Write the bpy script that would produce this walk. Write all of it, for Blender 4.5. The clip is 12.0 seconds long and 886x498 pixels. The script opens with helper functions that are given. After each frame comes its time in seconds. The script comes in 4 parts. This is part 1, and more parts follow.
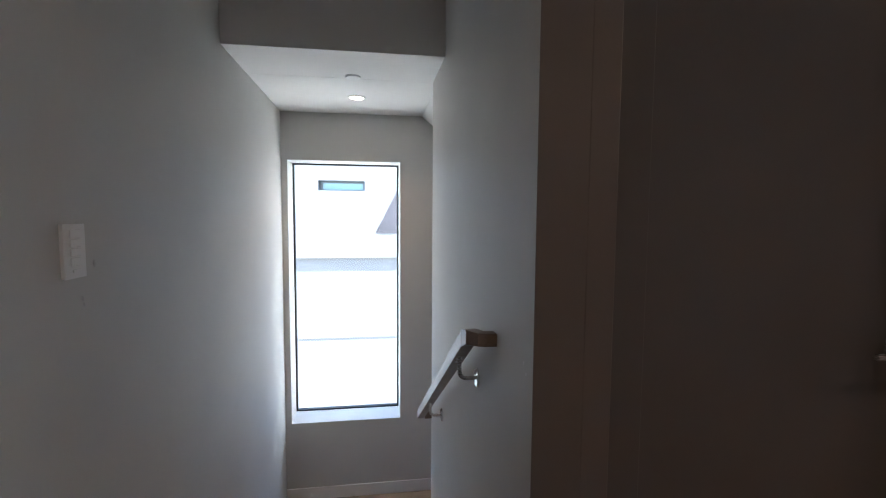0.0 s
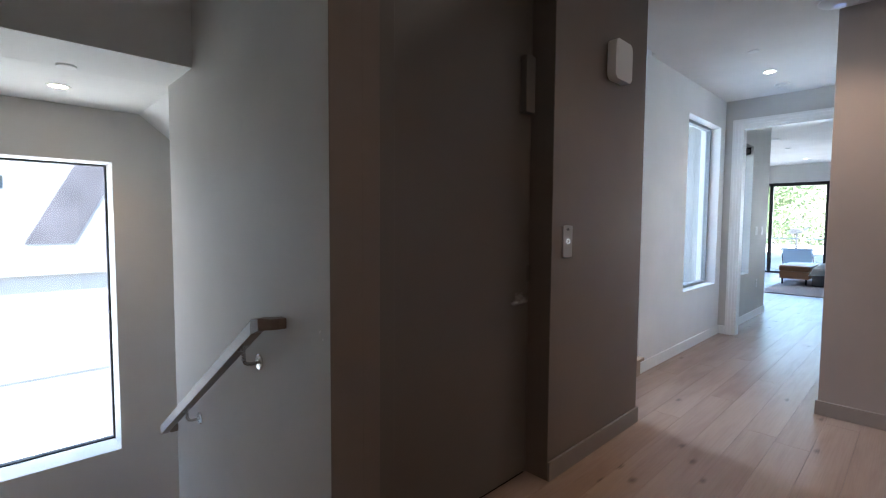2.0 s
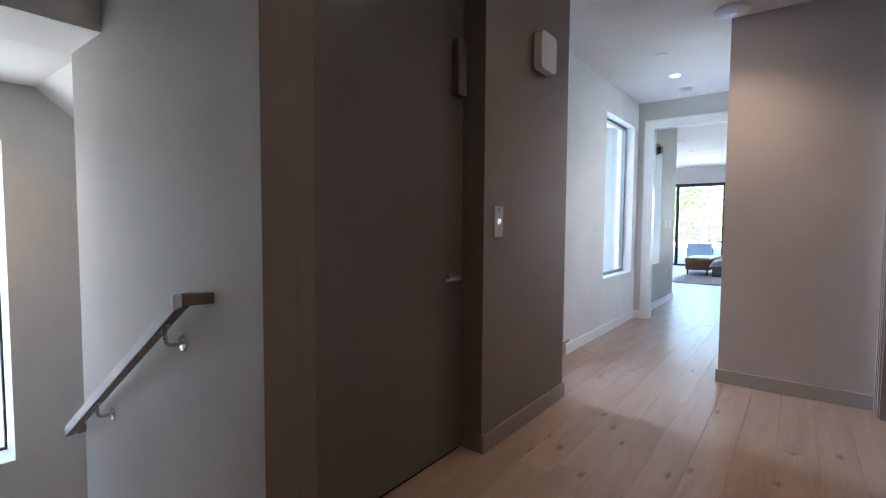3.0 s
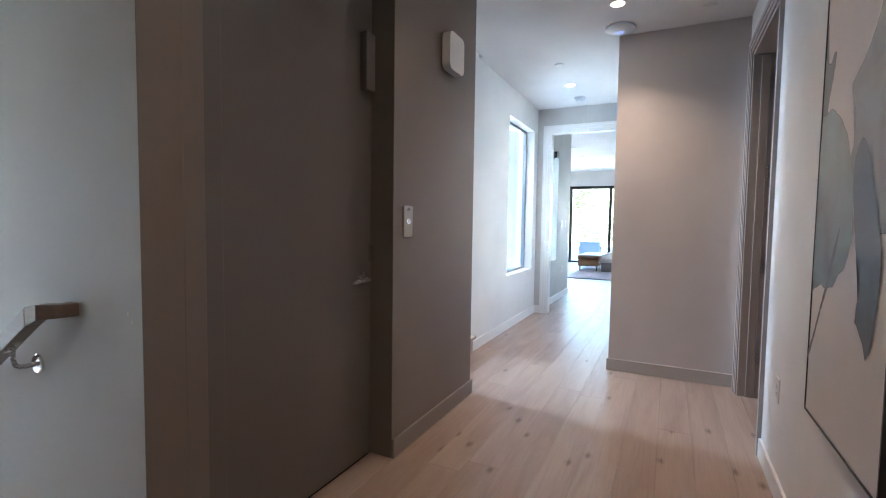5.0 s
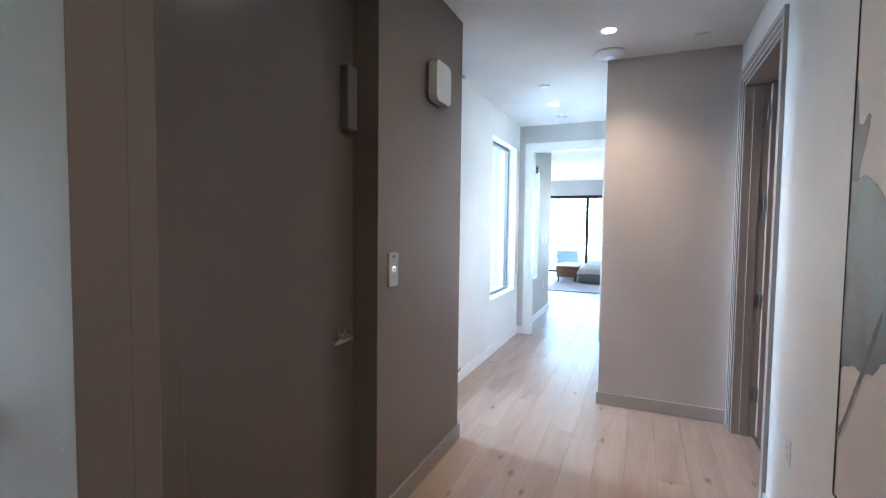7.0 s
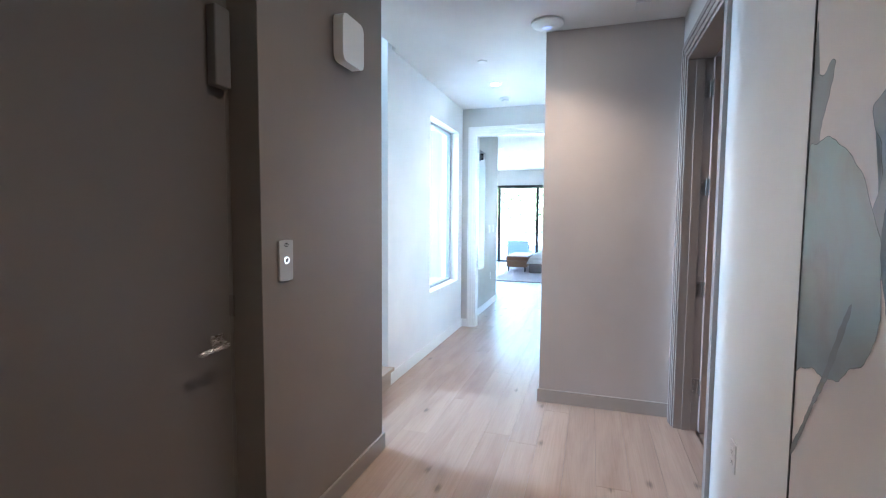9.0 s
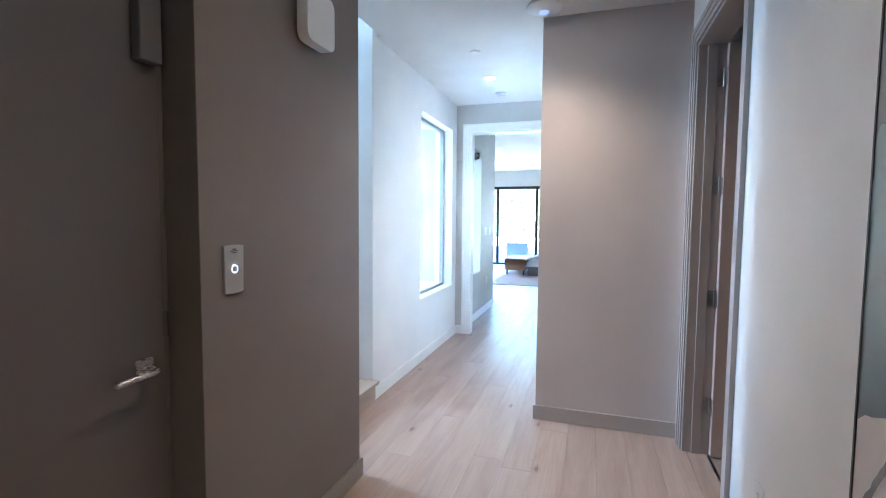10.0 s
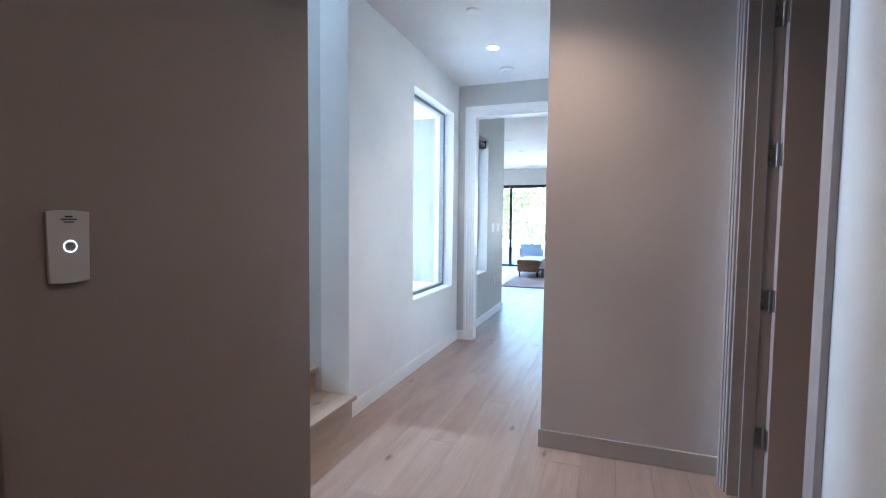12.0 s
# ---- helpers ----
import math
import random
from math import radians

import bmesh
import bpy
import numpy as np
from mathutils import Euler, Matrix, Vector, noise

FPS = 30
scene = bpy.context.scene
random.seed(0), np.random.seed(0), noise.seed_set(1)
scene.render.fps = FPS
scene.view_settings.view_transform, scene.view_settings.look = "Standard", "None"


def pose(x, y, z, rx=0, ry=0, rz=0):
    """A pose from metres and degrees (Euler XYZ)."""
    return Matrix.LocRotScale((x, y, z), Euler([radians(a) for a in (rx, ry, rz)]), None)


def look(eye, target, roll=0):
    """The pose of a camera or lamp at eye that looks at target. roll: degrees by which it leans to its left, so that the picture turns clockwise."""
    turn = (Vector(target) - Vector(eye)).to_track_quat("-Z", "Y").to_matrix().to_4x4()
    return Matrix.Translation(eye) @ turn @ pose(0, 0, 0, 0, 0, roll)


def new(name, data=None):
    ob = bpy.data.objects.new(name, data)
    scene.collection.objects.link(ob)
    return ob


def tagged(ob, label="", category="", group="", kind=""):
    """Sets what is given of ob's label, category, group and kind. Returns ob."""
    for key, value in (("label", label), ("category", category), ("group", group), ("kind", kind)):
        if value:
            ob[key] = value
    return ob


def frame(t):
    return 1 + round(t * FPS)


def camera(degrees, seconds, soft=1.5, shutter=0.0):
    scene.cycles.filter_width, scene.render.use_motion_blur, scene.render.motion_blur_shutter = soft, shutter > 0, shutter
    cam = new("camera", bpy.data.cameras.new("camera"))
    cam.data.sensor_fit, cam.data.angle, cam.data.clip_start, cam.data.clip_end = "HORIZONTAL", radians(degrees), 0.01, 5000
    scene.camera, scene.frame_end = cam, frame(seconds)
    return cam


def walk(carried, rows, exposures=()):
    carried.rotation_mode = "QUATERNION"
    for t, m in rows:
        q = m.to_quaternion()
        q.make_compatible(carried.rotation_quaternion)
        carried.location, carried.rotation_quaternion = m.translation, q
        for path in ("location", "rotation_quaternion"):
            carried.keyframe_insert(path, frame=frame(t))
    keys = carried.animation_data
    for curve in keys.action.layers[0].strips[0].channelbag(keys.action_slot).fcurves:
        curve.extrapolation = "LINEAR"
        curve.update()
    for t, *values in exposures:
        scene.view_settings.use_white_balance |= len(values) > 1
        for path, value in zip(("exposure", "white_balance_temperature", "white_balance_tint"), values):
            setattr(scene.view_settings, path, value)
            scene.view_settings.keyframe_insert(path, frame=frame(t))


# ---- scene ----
cam = camera(87.4, 12.0, 1.1)
PATH = [
    (0, (0.245, -0.187, 1.328), (0.549, 1.784, 1.178), 0.4),
    (0.5, (0.158, -0.241, 1.336), (0.685, 1.683, 1.199), 0.2),
    (1, (0.071, -0.318, 1.372), (0.868, 1.512, 1.245), 0.4),
    (1.5, (-0.041, -0.423, 1.364), (1.062, 1.241, 1.244), 0.4),
    (2, (-0.142, -0.482, 1.332), (1.245, 0.954, 1.214), 0.4),
    (2.5, (-0.195, -0.502, 1.289), (1.299, 0.822, 1.175), 0.4),
    (3, (-0.173, -0.491, 1.224), (1.41, 0.727, 1.112), 0.4),
    (3.5, (-0.149, -0.492, 1.159), (1.526, 0.596, 1.045), 0.5),
    (5.5, (-0.135, -0.428, 1.318), (1.668, 0.43, 1.207), 0.8),
    (6, (-0.097, -0.395, 1.424), (1.711, 0.455, 1.322), 0.7),
    (6.5, (-0.032, -0.338, 1.46), (1.785, 0.491, 1.361), 0.7),
    (7, (0.016, -0.302, 1.451), (1.854, 0.479, 1.348), 0.7),
    (9, (0.409, -0.371, 1.412), (2.31, 0.235, 1.275), 0.4),
    (9.5, (0.518, -0.382, 1.415), (2.421, 0.219, 1.277), 0.4),
    (10, (0.701, -0.368, 1.412), (2.602, 0.239, 1.282), 0.5),
    (10.5, (0.864, -0.36, 1.416), (2.762, 0.259, 1.292), 0.5),
    (11, (1.004, -0.361, 1.394), (2.897, 0.272, 1.27), 0.5),
    (11.5, (1.174, -0.369, 1.354), (3.061, 0.282, 1.235), 0.5),
    (12, (1.283, -0.368, 1.298), (3.163, 0.306, 1.183), 0.6),
]
EXPOSURES = [(0.0, 3.74, 5750, 9), (1.5, 3.88, 5790, 9), (2.5, 4.06, 5790, 10), (3.5, 4.42, 5740, 9), (5.5, 4.81, 5600, 5), (9.0, 5.08, 5190, 2), (10.0, 4.96, 5200, 3), (11.0, 4.73, 5300, 5), (12.0, 4.43, 5450, 8)]
walk(cam, [(t, look(eye, target, roll)) for t, eye, target, roll in PATH], EXPOSURES)

TO_SUN = Vector((-0.85, -0.285, 1.0)).normalized()

# ---- world, sun, large lights ----
world = bpy.data.worlds.new("world")
scene.world = world
world.use_nodes = True
wn = world.node_tree.nodes
sky = wn.new("ShaderNodeTexSky")
sky.sky_type = "NISHITA"
sky.sun_disc = False
sky.sun_elevation = math.asin(TO_SUN.z)
sky.sun_rotation = math.atan2(TO_SUN.x, TO_SUN.y)
wn["Background"].inputs["Strength"].default_value = 0.13
world.node_tree.links.new(sky.outputs[0], wn["Background"].inputs["Color"])

sun_data = bpy.data.lights.new("sun", "SUN")
sun_data.energy, sun_data.angle, sun_data.color = 5.0, radians(0.5), (1.0, 0.95, 0.88)
sun = new("sun", sun_data)
sun.matrix_world = look((0, 0, 30), Vector((0, 0, 30)) - TO_SUN)


# fill light for the hall, set in an unseen window added over the upper stairs
well_data = bpy.data.lights.new("stair_fill_light", "AREA")
well_data.shape, well_data.size, well_data.size_y = "RECTANGLE", 0.85, 2.0
well_data.energy, well_data.color = 18.0, (0.62, 0.80, 1.0)
well = new("stair_fill_light", well_data)
well.matrix_world = look((3.57, 6.04, 3.75), (3.47, 5.04, 3.45))


# ---- materials ----
def material(name, colour, rough=0.5, metal=0.0):
    m = bpy.data.materials.new(name)
    m.use_nodes = True
    b = m.node_tree.nodes["Principled BSDF"]
    b.inputs["Base Color"].default_value = (*colour, 1)
    b.inputs["Roughness"].default_value = rough
    b.inputs["Metallic"].default_value = metal
    return m


def node(m, kind, **values):
    n = m.node_tree.nodes.new(kind)
    for key, value in values.items():
        n.inputs[key.replace("_", " ")].default_value = value
    return n


def wire(m, a, b):
    m.node_tree.links.new(a, b)


def coords(m, scale=(1, 1, 1), rotate=(0, 0, 0)):
    tc = m.node_tree.nodes.new("ShaderNodeTexCoord")
    mp = m.node_tree.nodes.new("ShaderNodeMapping")
    mp.inputs["Scale"].default_value = scale
    mp.inputs["Rotation"].default_value = rotate
    wire(m, tc.outputs["Object"], mp.inputs["Vector"])
    return mp.outputs["Vector"]


def ramp(m, source, stops):
    r = m.node_tree.nodes.new("ShaderNodeValToRGB")
    e = r.color_ramp.elements
    while len(e) < len(stops):
        e.new(0.5)
    for el, (p, c) in zip(e, stops):
        el.position, el.color = p, (*c, 1)
    wire(m, source, r.inputs["Fac"])
    return r.outputs["Color"]


def bump(m, height, strength, distance):
    b = node(m, "ShaderNodeBump", Strength=strength, Distance=distance)
    wire(m, height, b.inputs["Height"])
    wire(m, b.outputs["Normal"], m.node_tree.nodes["Principled BSDF"].inputs["Normal"])


def mix(m, fac, a, b, blend="MIX"):
    n = m.node_tree.nodes.new("ShaderNodeMix")
    n.data_type, n.blend_type = "RGBA", blend
    for sock, value in ((n.inputs[0], fac), (n.inputs[6], a), (n.inputs[7], b)):
        if isinstance(value, (int, float)):
            sock.default_value = value
        elif isinstance(value, tuple):
            sock.default_value = (*value, 1)
        else:
            wire(m, value, sock)
    return n.outputs[2]


def painted(name, colour, rough=0.55, grain=140.0, depth=0.0006, drift=0.05):
    """Rolled paint: a fine orange peel and faint large unevenness."""
    m = material(name, colour, rough)
    v = coords(m)
    big = node(m, "ShaderNodeTexNoise", Scale=1.6, Detail=4.0)
    fine = node(m, "ShaderNodeTexNoise", Scale=grain, Detail=3.0)
    wire(m, v, big.inputs["Vector"])
    wire(m, v, fine.inputs["Vector"])
    dark = tuple(c * (1 - drift) for c in colour)
    light = tuple(min(1, c * (1 + drift)) for c in colour)
    c = ramp(m, big.outputs["Fac"], [(0.3, dark), (0.7, light)])
    wire(m, c, m.node_tree.nodes["Principled BSDF"].inputs["Base Color"])
    bump(m, fine.outputs["Fac"], 0.35, depth)
    return m


def oak(name, base, dark, light, grain_axis=0, rough=0.36):
    """Bleached oak: grain along one axis, cathedral figure, knots, a shade of its own for each board."""
    m = material(name, base, rough)
    info = m.node_tree.nodes.new("ShaderNodeObjectInfo")
    tc = m.node_tree.nodes.new("ShaderNodeTexCoord")
    shift = m.node_tree.nodes.new("ShaderNodeVectorMath")
    shift.operation = "MULTIPLY_ADD"
    shift.inputs[1].default_value = (1, 1, 1)
    scalev = m.node_tree.nodes.new("ShaderNodeVectorMath")
    scalev.operation = "SCALE"
    scalev.inputs[0].default_value = (37.0, 53.0, 11.0)
    wire(m, info.outputs["Random"], scalev.inputs["Scale"])
    wire(m, tc.outputs["Object"], shift.inputs[0])
    wire(m, scalev.outputs[0], shift.inputs[2])
    mp = m.node_tree.nodes.new("ShaderNodeMapping")
    s = [5.0, 5.0, 5.0]
    s[grain_axis] = 0.7
    mp.inputs["Scale"].default_value = s
    wire(m, shift.outputs[0], mp.inputs["Vector"])
    figure = node(m, "ShaderNodeTexNoise", Scale=1.3, Detail=5.0, Roughness=0.6, Distortion=0.7)
    wire(m, mp.outputs[0], figure.inputs["Vector"])
    mp2 = m.node_tree.nodes.new("ShaderNodeMapping")
    s2 = [120.0, 120.0, 120.0]
    s2[grain_axis] = 3.0
    mp2.inputs["Scale"].default_value = s2
    wire(m, shift.outputs[0], mp2.inputs["Vector"])
    pores = node(m, "ShaderNodeTexNoise", Scale=1.0, Detail=3.0)
    wire(m, mp2.outputs[0], pores.inputs["Vector"])
    c = ramp(m, figure.outputs["Fac"], [(0.28, dark), (0.5, base), (0.72, light)])
    p = ramp(m, pores.outputs["Fac"], [(0.35, (0.78, 0.75, 0.72)), (0.55, (1, 1, 1))])
    c = mix(m, 0.35, c, p, "MULTIPLY")
    mp3 = m.node_tree.nodes.new("ShaderNodeMapping")
    s3 = [4.2, 4.2, 4.2]
    s3[grain_axis] = 2.0
    mp3.inputs["Scale"].default_value = s3
    wire(m, shift.outputs[0], mp3.inputs["Vector"])
    knots = node(m, "ShaderNodeTexVoronoi", Scale=1.0)
    knots.voronoi_dimensions = "2D"
    wire(m, mp3.outputs[0], knots.inputs["Vector"])
    wander = m.node_tree.nodes.new("ShaderNodeMath")
    wander.operation = "MULTIPLY_ADD"
    wander.inputs[1].default_value = 0.16
    wire(m, pores.outputs["Fac"], wander.inputs[0])
    wire(m, knots.outputs["Distance"], wander.inputs[2])
    k = ramp(m, wander.outputs[0], [(0.09, (0.8, 0.8, 0.8)), (0.175, (0, 0, 0))])
    pick = m.node_tree.nodes.new("ShaderNodeSeparateColor")
    wire(m, knots.outputs["Color"], pick.inputs[0])
    some = m.node_tree.nodes.new("ShaderNodeMath")
    some.operation = "GREATER_THAN"
    some.inputs[1].default_value = 0.6
    wire(m, pick.outputs[0], some.inputs[0])
    k = mix(m, some.outputs[0], (0.0, 0.0, 0.0), k)
    c = mix(m, k, c, tuple(x * 0.30 for x in dark))
    tone = ramp(m, info.outputs["Random"], [(0.0, (0.92, 0.895, 0.88)), (0.5, (0.97, 0.955, 0.94)), (1.0, (1.03, 1.02, 1.01))])
    c = mix(m, 1.0, c, tone, "MULTIPLY")
    wire(m, c, m.node_tree.nodes["Principled BSDF"].inputs["Base Color"])
    r = ramp(m, figure.outputs["Fac"], [(0.3, (rough + 0.04,) * 3), (0.7, (rough - 0.02,) * 3)])
    wire(m, r, m.node_tree.nodes["Principled BSDF"].inputs["Roughness"])
    bump(m, pores.outputs["Fac"], 0.25, 0.0008)
    return m


def brushed(name, colour, rough=0.3):
    m = material(name, colour, rough, 1.0)
    n = node(m, "ShaderNodeTexNoise", Scale=60.0, Detail=4.0)
    wire(m, coords(m, (1, 1, 12)), n.inputs["Vector"])
    r = ramp(m, n.outputs["Fac"], [(0.3, (rough - 0.08,) * 3), (0.7, (rough + 0.1,) * 3)])
    wire(m, r, m.node_tree.nodes["Principled BSDF"].inputs["Roughness"])
    return m


def pane_glass(name, tint=(0.93, 0.97, 0.96)):
    m = bpy.data.materials.new(name)
    m.use_nodes = True
    t = m.node_tree
    t.nodes.remove(t.nodes["Principled BSDF"])
    clear = node(m, "ShaderNodeBsdfTransparent", Color=(*tint, 1))
    gloss = node(m, "ShaderNodeBsdfGlossy", Roughness=0.01)
    facing = node(m, "ShaderNodeLayerWeight", Blend=0.5)
    steep = m.node_tree.nodes.new("ShaderNodeMath")
    steep.operation = "POWER"
    steep.inputs[1].default_value = 5.0
    wire(m, facing.outputs["Facing"], steep.inputs[0])
    fres = m.node_tree.nodes.new("ShaderNodeMath")
    fres.operation = "MULTIPLY_ADD"
    fres.inputs[1].default_value, fres.inputs[2].default_value = 0.9, 0.035
    wire(m, steep.outputs[0], fres.inputs[0])
    mx = t.nodes.new("ShaderNodeMixShader")
    wire(m, fres.outputs[0], mx.inputs[0])
    wire(m, clear.outputs[0], mx.inputs[1])
    wire(m, gloss.outputs[0], mx.inputs[2])
    wire(m, mx.outputs[0], t.nodes["Material Output"].inputs["Surface"])
    return m


def glow(name, colour, strength):
    m = material(name, (0.8, 0.8, 0.8))
    b = m.node_tree.nodes["Principled BSDF"]
    b.inputs["Emission Color"].default_value = (*colour, 1)
    b.inputs["Emission Strength"].default_value = strength
    return m


def woven(name, a, b, scale, rough=0.9):
    m = material(name, a, rough)
    n = node(m, "ShaderNodeTexNoise", Scale=scale, Detail=4.0)
    wire(m, coords(m), n.inputs["Vector"])
    wire(m, ramp(m, n.outputs["Fac"], [(0.35, a), (0.65, b)]), m.node_tree.nodes["Principled BSDF"].inputs["Base Color"])
    bump(m, n.outputs["Fac"], 0.5, 0.002)
    return m


WALL = painted("wall_paint", (0.60, 0.59, 0.565))
WHITE = painted("white_wall_paint", (0.83, 0.825, 0.81))
# lift wall's greige, darkened because that side of the hall lies in shade
GREIGE_SHADED = painted("greige_paint_shaded", (0.212, 0.178, 0.155))
# the same greige, lightened because more light falls on this wall end
GREIGE_LIT = painted("greige_paint_lit", (0.60, 0.545, 0.52))
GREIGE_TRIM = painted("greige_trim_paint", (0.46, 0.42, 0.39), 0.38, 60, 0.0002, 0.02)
CEIL = painted("ceiling_paint", (0.80, 0.79, 0.775), 0.7, 110)
TRIM = painted("trim_paint", (0.86, 0.855, 0.84), 0.35, 60, 0.0002, 0.02)
# trim darkened and browned to put shade on the side door's casing
CASING_SHADED = painted("casing_paint_shaded", (0.385, 0.338, 0.312), 0.36, 60, 0.0002, 0.02)
KEYPAD = painted("keypad_plastic", (0.93, 0.93, 0.93), 0.24, 200, 0.0001, 0.01)
HINGE = brushed("aged_nickel", (0.36, 0.335, 0.31), 0.36)
# greige trim darkened to go with the shaded lift wall
GREIGE_TRIM_SHADED = painted("greige_trim_paint_shaded", (0.27, 0.235, 0.21), 0.38, 60, 0.0002, 0.02)
# side door's paint, tinted brown to stand in for warm light on the leaf
DOOR_WARM_LIT = painted("door_paint_warm_lit", (0.50, 0.405, 0.36), 0.38, 60, 0.0002, 0.02)
# lift door's dark paint, lowered further for the dim side of the hall
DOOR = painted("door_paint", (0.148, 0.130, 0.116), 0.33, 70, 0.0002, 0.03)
OAK = oak("oak_floor", (0.41, 0.303, 0.240), (0.345, 0.243, 0.188), (0.455, 0.348, 0.282), 0, 0.32)
OAK_TREAD = oak("oak_tread", (0.46, 0.36, 0.275), (0.34, 0.25, 0.18), (0.54, 0.44, 0.35))
RAIL_WOOD = oak("rail_wood", (0.25, 0.19, 0.15), (0.18, 0.13, 0.10), (0.31, 0.245, 0.195), 1, 0.30)
STEEL = brushed("satin_nickel", (0.55, 0.53, 0.505), 0.26)
CHROME = brushed("polished_steel", (0.78, 0.78, 0.78), 0.14)
PLASTIC = painted("white_plastic", (0.80, 0.80, 0.79), 0.35, 200, 0.0001, 0.01)
PLATE = painted("call_plate_metal", (0.43, 0.425, 0.42), 0.32, 220, 0.0001, 0.02)
DARK_METAL = painted("black_aluminium", (0.022, 0.022, 0.024), 0.38, 90, 0.0002)
GASKET = material("dark_gasket", (0.02, 0.021, 0.025), 0.6)
GREY_FRAME = painted("grey_window_frame", (0.30, 0.32, 0.33), 0.4, 90, 0.0002)
DARK_BOX = painted("dark_grey_plastic", (0.165, 0.152, 0.142), 0.5, 150, 0.0002)
GAP = material("dark_gap", (0.01, 0.01, 0.01), 0.9)
GLASS = pane_glass("window_glass", (0.97, 0.99, 0.985))
GREEN_GLASS = pane_glass("low_iron_glass", (0.94, 0.98, 0.978))
LAMP_WARM = glow("lamp_warm", (1.0, 0.80, 0.60), 3.0)
LAMP_BED = glow("lamp_bedroom", (1.0, 0.86, 0.70), 2.0)
RING = glow("ring_light", (0.95, 0.98, 1.0), 0.085)
LED = glow("blue_led", (0.35, 0.45, 1.0), 0.03)
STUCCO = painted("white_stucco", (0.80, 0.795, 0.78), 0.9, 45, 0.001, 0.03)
# white stucco greyed to deepen the shade on the yard wall in view
STUCCO_SHADE = painted("shaded_stucco", (0.36, 0.37, 0.375), 0.9, 45, 0.0012, 0.04)
# white stucco set very dark to hold down the sun on the facade
STUCCO_HOUSE_DIM = painted("neighbour_stucco_dimmed", (0.13, 0.131, 0.134), 0.9, 45, 0.0012, 0.03)
WHITE_TILE = painted("white_deck_tile", (0.84, 0.84, 0.82), 0.7, 30, 0.001, 0.04)
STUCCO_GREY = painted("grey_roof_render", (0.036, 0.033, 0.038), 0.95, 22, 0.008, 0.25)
LEATHER = painted("tan_leather", (0.30, 0.16, 0.085), 0.45, 90, 0.001, 0.12)
LINEN = woven("white_linen", (0.72, 0.71, 0.70), (0.80, 0.79, 0.78), 40)
GREY_CLOTH = woven("grey_upholstery", (0.16, 0.155, 0.15), (0.22, 0.21, 0.20), 160)
RUG = woven("pale_rug", (0.45, 0.36, 0.34), (0.56, 0.46, 0.44), 60)
MESH_CLOTH = woven("blue_grey_sling", (0.46, 0.53, 0.60), (0.54, 0.60, 0.66), 200)
EARTH = woven("dry_ground", (0.30, 0.29, 0.27), (0.37, 0.36, 0.33), 0.6)
LEAF = woven("foliage", (0.10, 0.14, 0.06), (0.17, 0.21, 0.11), 3)
BARK = woven("bark", (0.10, 0.075, 0.055), (0.16, 0.12, 0.09), 20)
PATIO = painted("patio_tile", (0.34, 0.345, 0.35), 0.6, 30, 0.001, 0.05)


# ---- mesh helpers ----
def box(bm, x0, x1, y0, y1, z0, z1):
    m = Matrix.Translation(((x0 + x1) / 2, (y0 + y1) / 2, (z0 + z1) / 2)) @ Matrix.Diagonal((x1 - x0, y1 - y0, z1 - z0, 1))
    return bmesh.ops.create_cube(bm, size=1, matrix=m)["verts"]


def boxes(*dims):
    bm = bmesh.new()
    for d in dims:
        box(bm, *d)
    return bm


def rounded(x0, x1, y0, y1, z0, z1, r=0.01, seg=3):
    bm = bmesh.new()
    box(bm, x0, x1, y0, y1, z0, z1)
    bmesh.ops.bevel(bm, geom=bm.edges[:], offset=r, segments=seg, profile=0.5, affect="EDGES")
    return bm


def cyl(bm, a, b, r, r2=None, seg=24):
    a, b = Vector(a), Vector(b)
    d = b - a
    m = Matrix.Translation((a + b) / 2) @ d.to_track_quat("Z", "Y").to_matrix().to_4x4()
    return bmesh.ops.create_cone(bm, cap_ends=True, segments=seg, radius1=r, radius2=r if r2 is None else r2, depth=d.length, matrix=m)["verts"]


def tube(bm, points, r, seg=14):
    """A round bar through the points, closed at both ends."""
    rings = []
    pts = [Vector(p) for p in points]
    for i, p in enumerate(pts):
        d = (pts[min(i + 1, len(pts) - 1)] - pts[max(i - 1, 0)]).normalized()
        side = d.cross(Vector((0.3, 0.9, 0.31))).normalized()
        up = side.cross(d)
        rings.append([bm.verts.new(p + r * (math.cos(a) * side + math.sin(a) * up)) for a in (2 * math.pi * k / seg for k in range(seg))])
    for a, b in zip(rings, rings[1:]):
        for k in range(seg):
            bm.faces.new((a[k], a[(k + 1) % seg], b[(k + 1) % seg], b[k]))
    bm.faces.new(rings[0][::-1])
    bm.faces.new(rings[-1])


def lathe(bm, profile, centre, axis="z", seg=40):
    """Turns (radius, height) pairs about an axis through centre; heights run along that axis."""
    c = Vector(centre)
    rings = []
    for r, h in profile:
        ring = []
        for k in range(seg):
            a = 2 * math.pi * k / seg
            u, v = r * math.cos(a), r * math.sin(a)
            off = {"z": (u, v, h), "y": (u, h, v), "x": (h, u, v)}[axis]
            ring.append(bm.verts.new(c + Vector(off)))
        rings.append(ring)
    for a, b in zip(rings, rings[1:]):
        for k in range(seg):
            bm.faces.new((a[k], a[(k + 1) % seg], b[(k + 1) % seg], b[k]))
    bm.faces.new(rings[0])
    bm.faces.new(rings[-1])


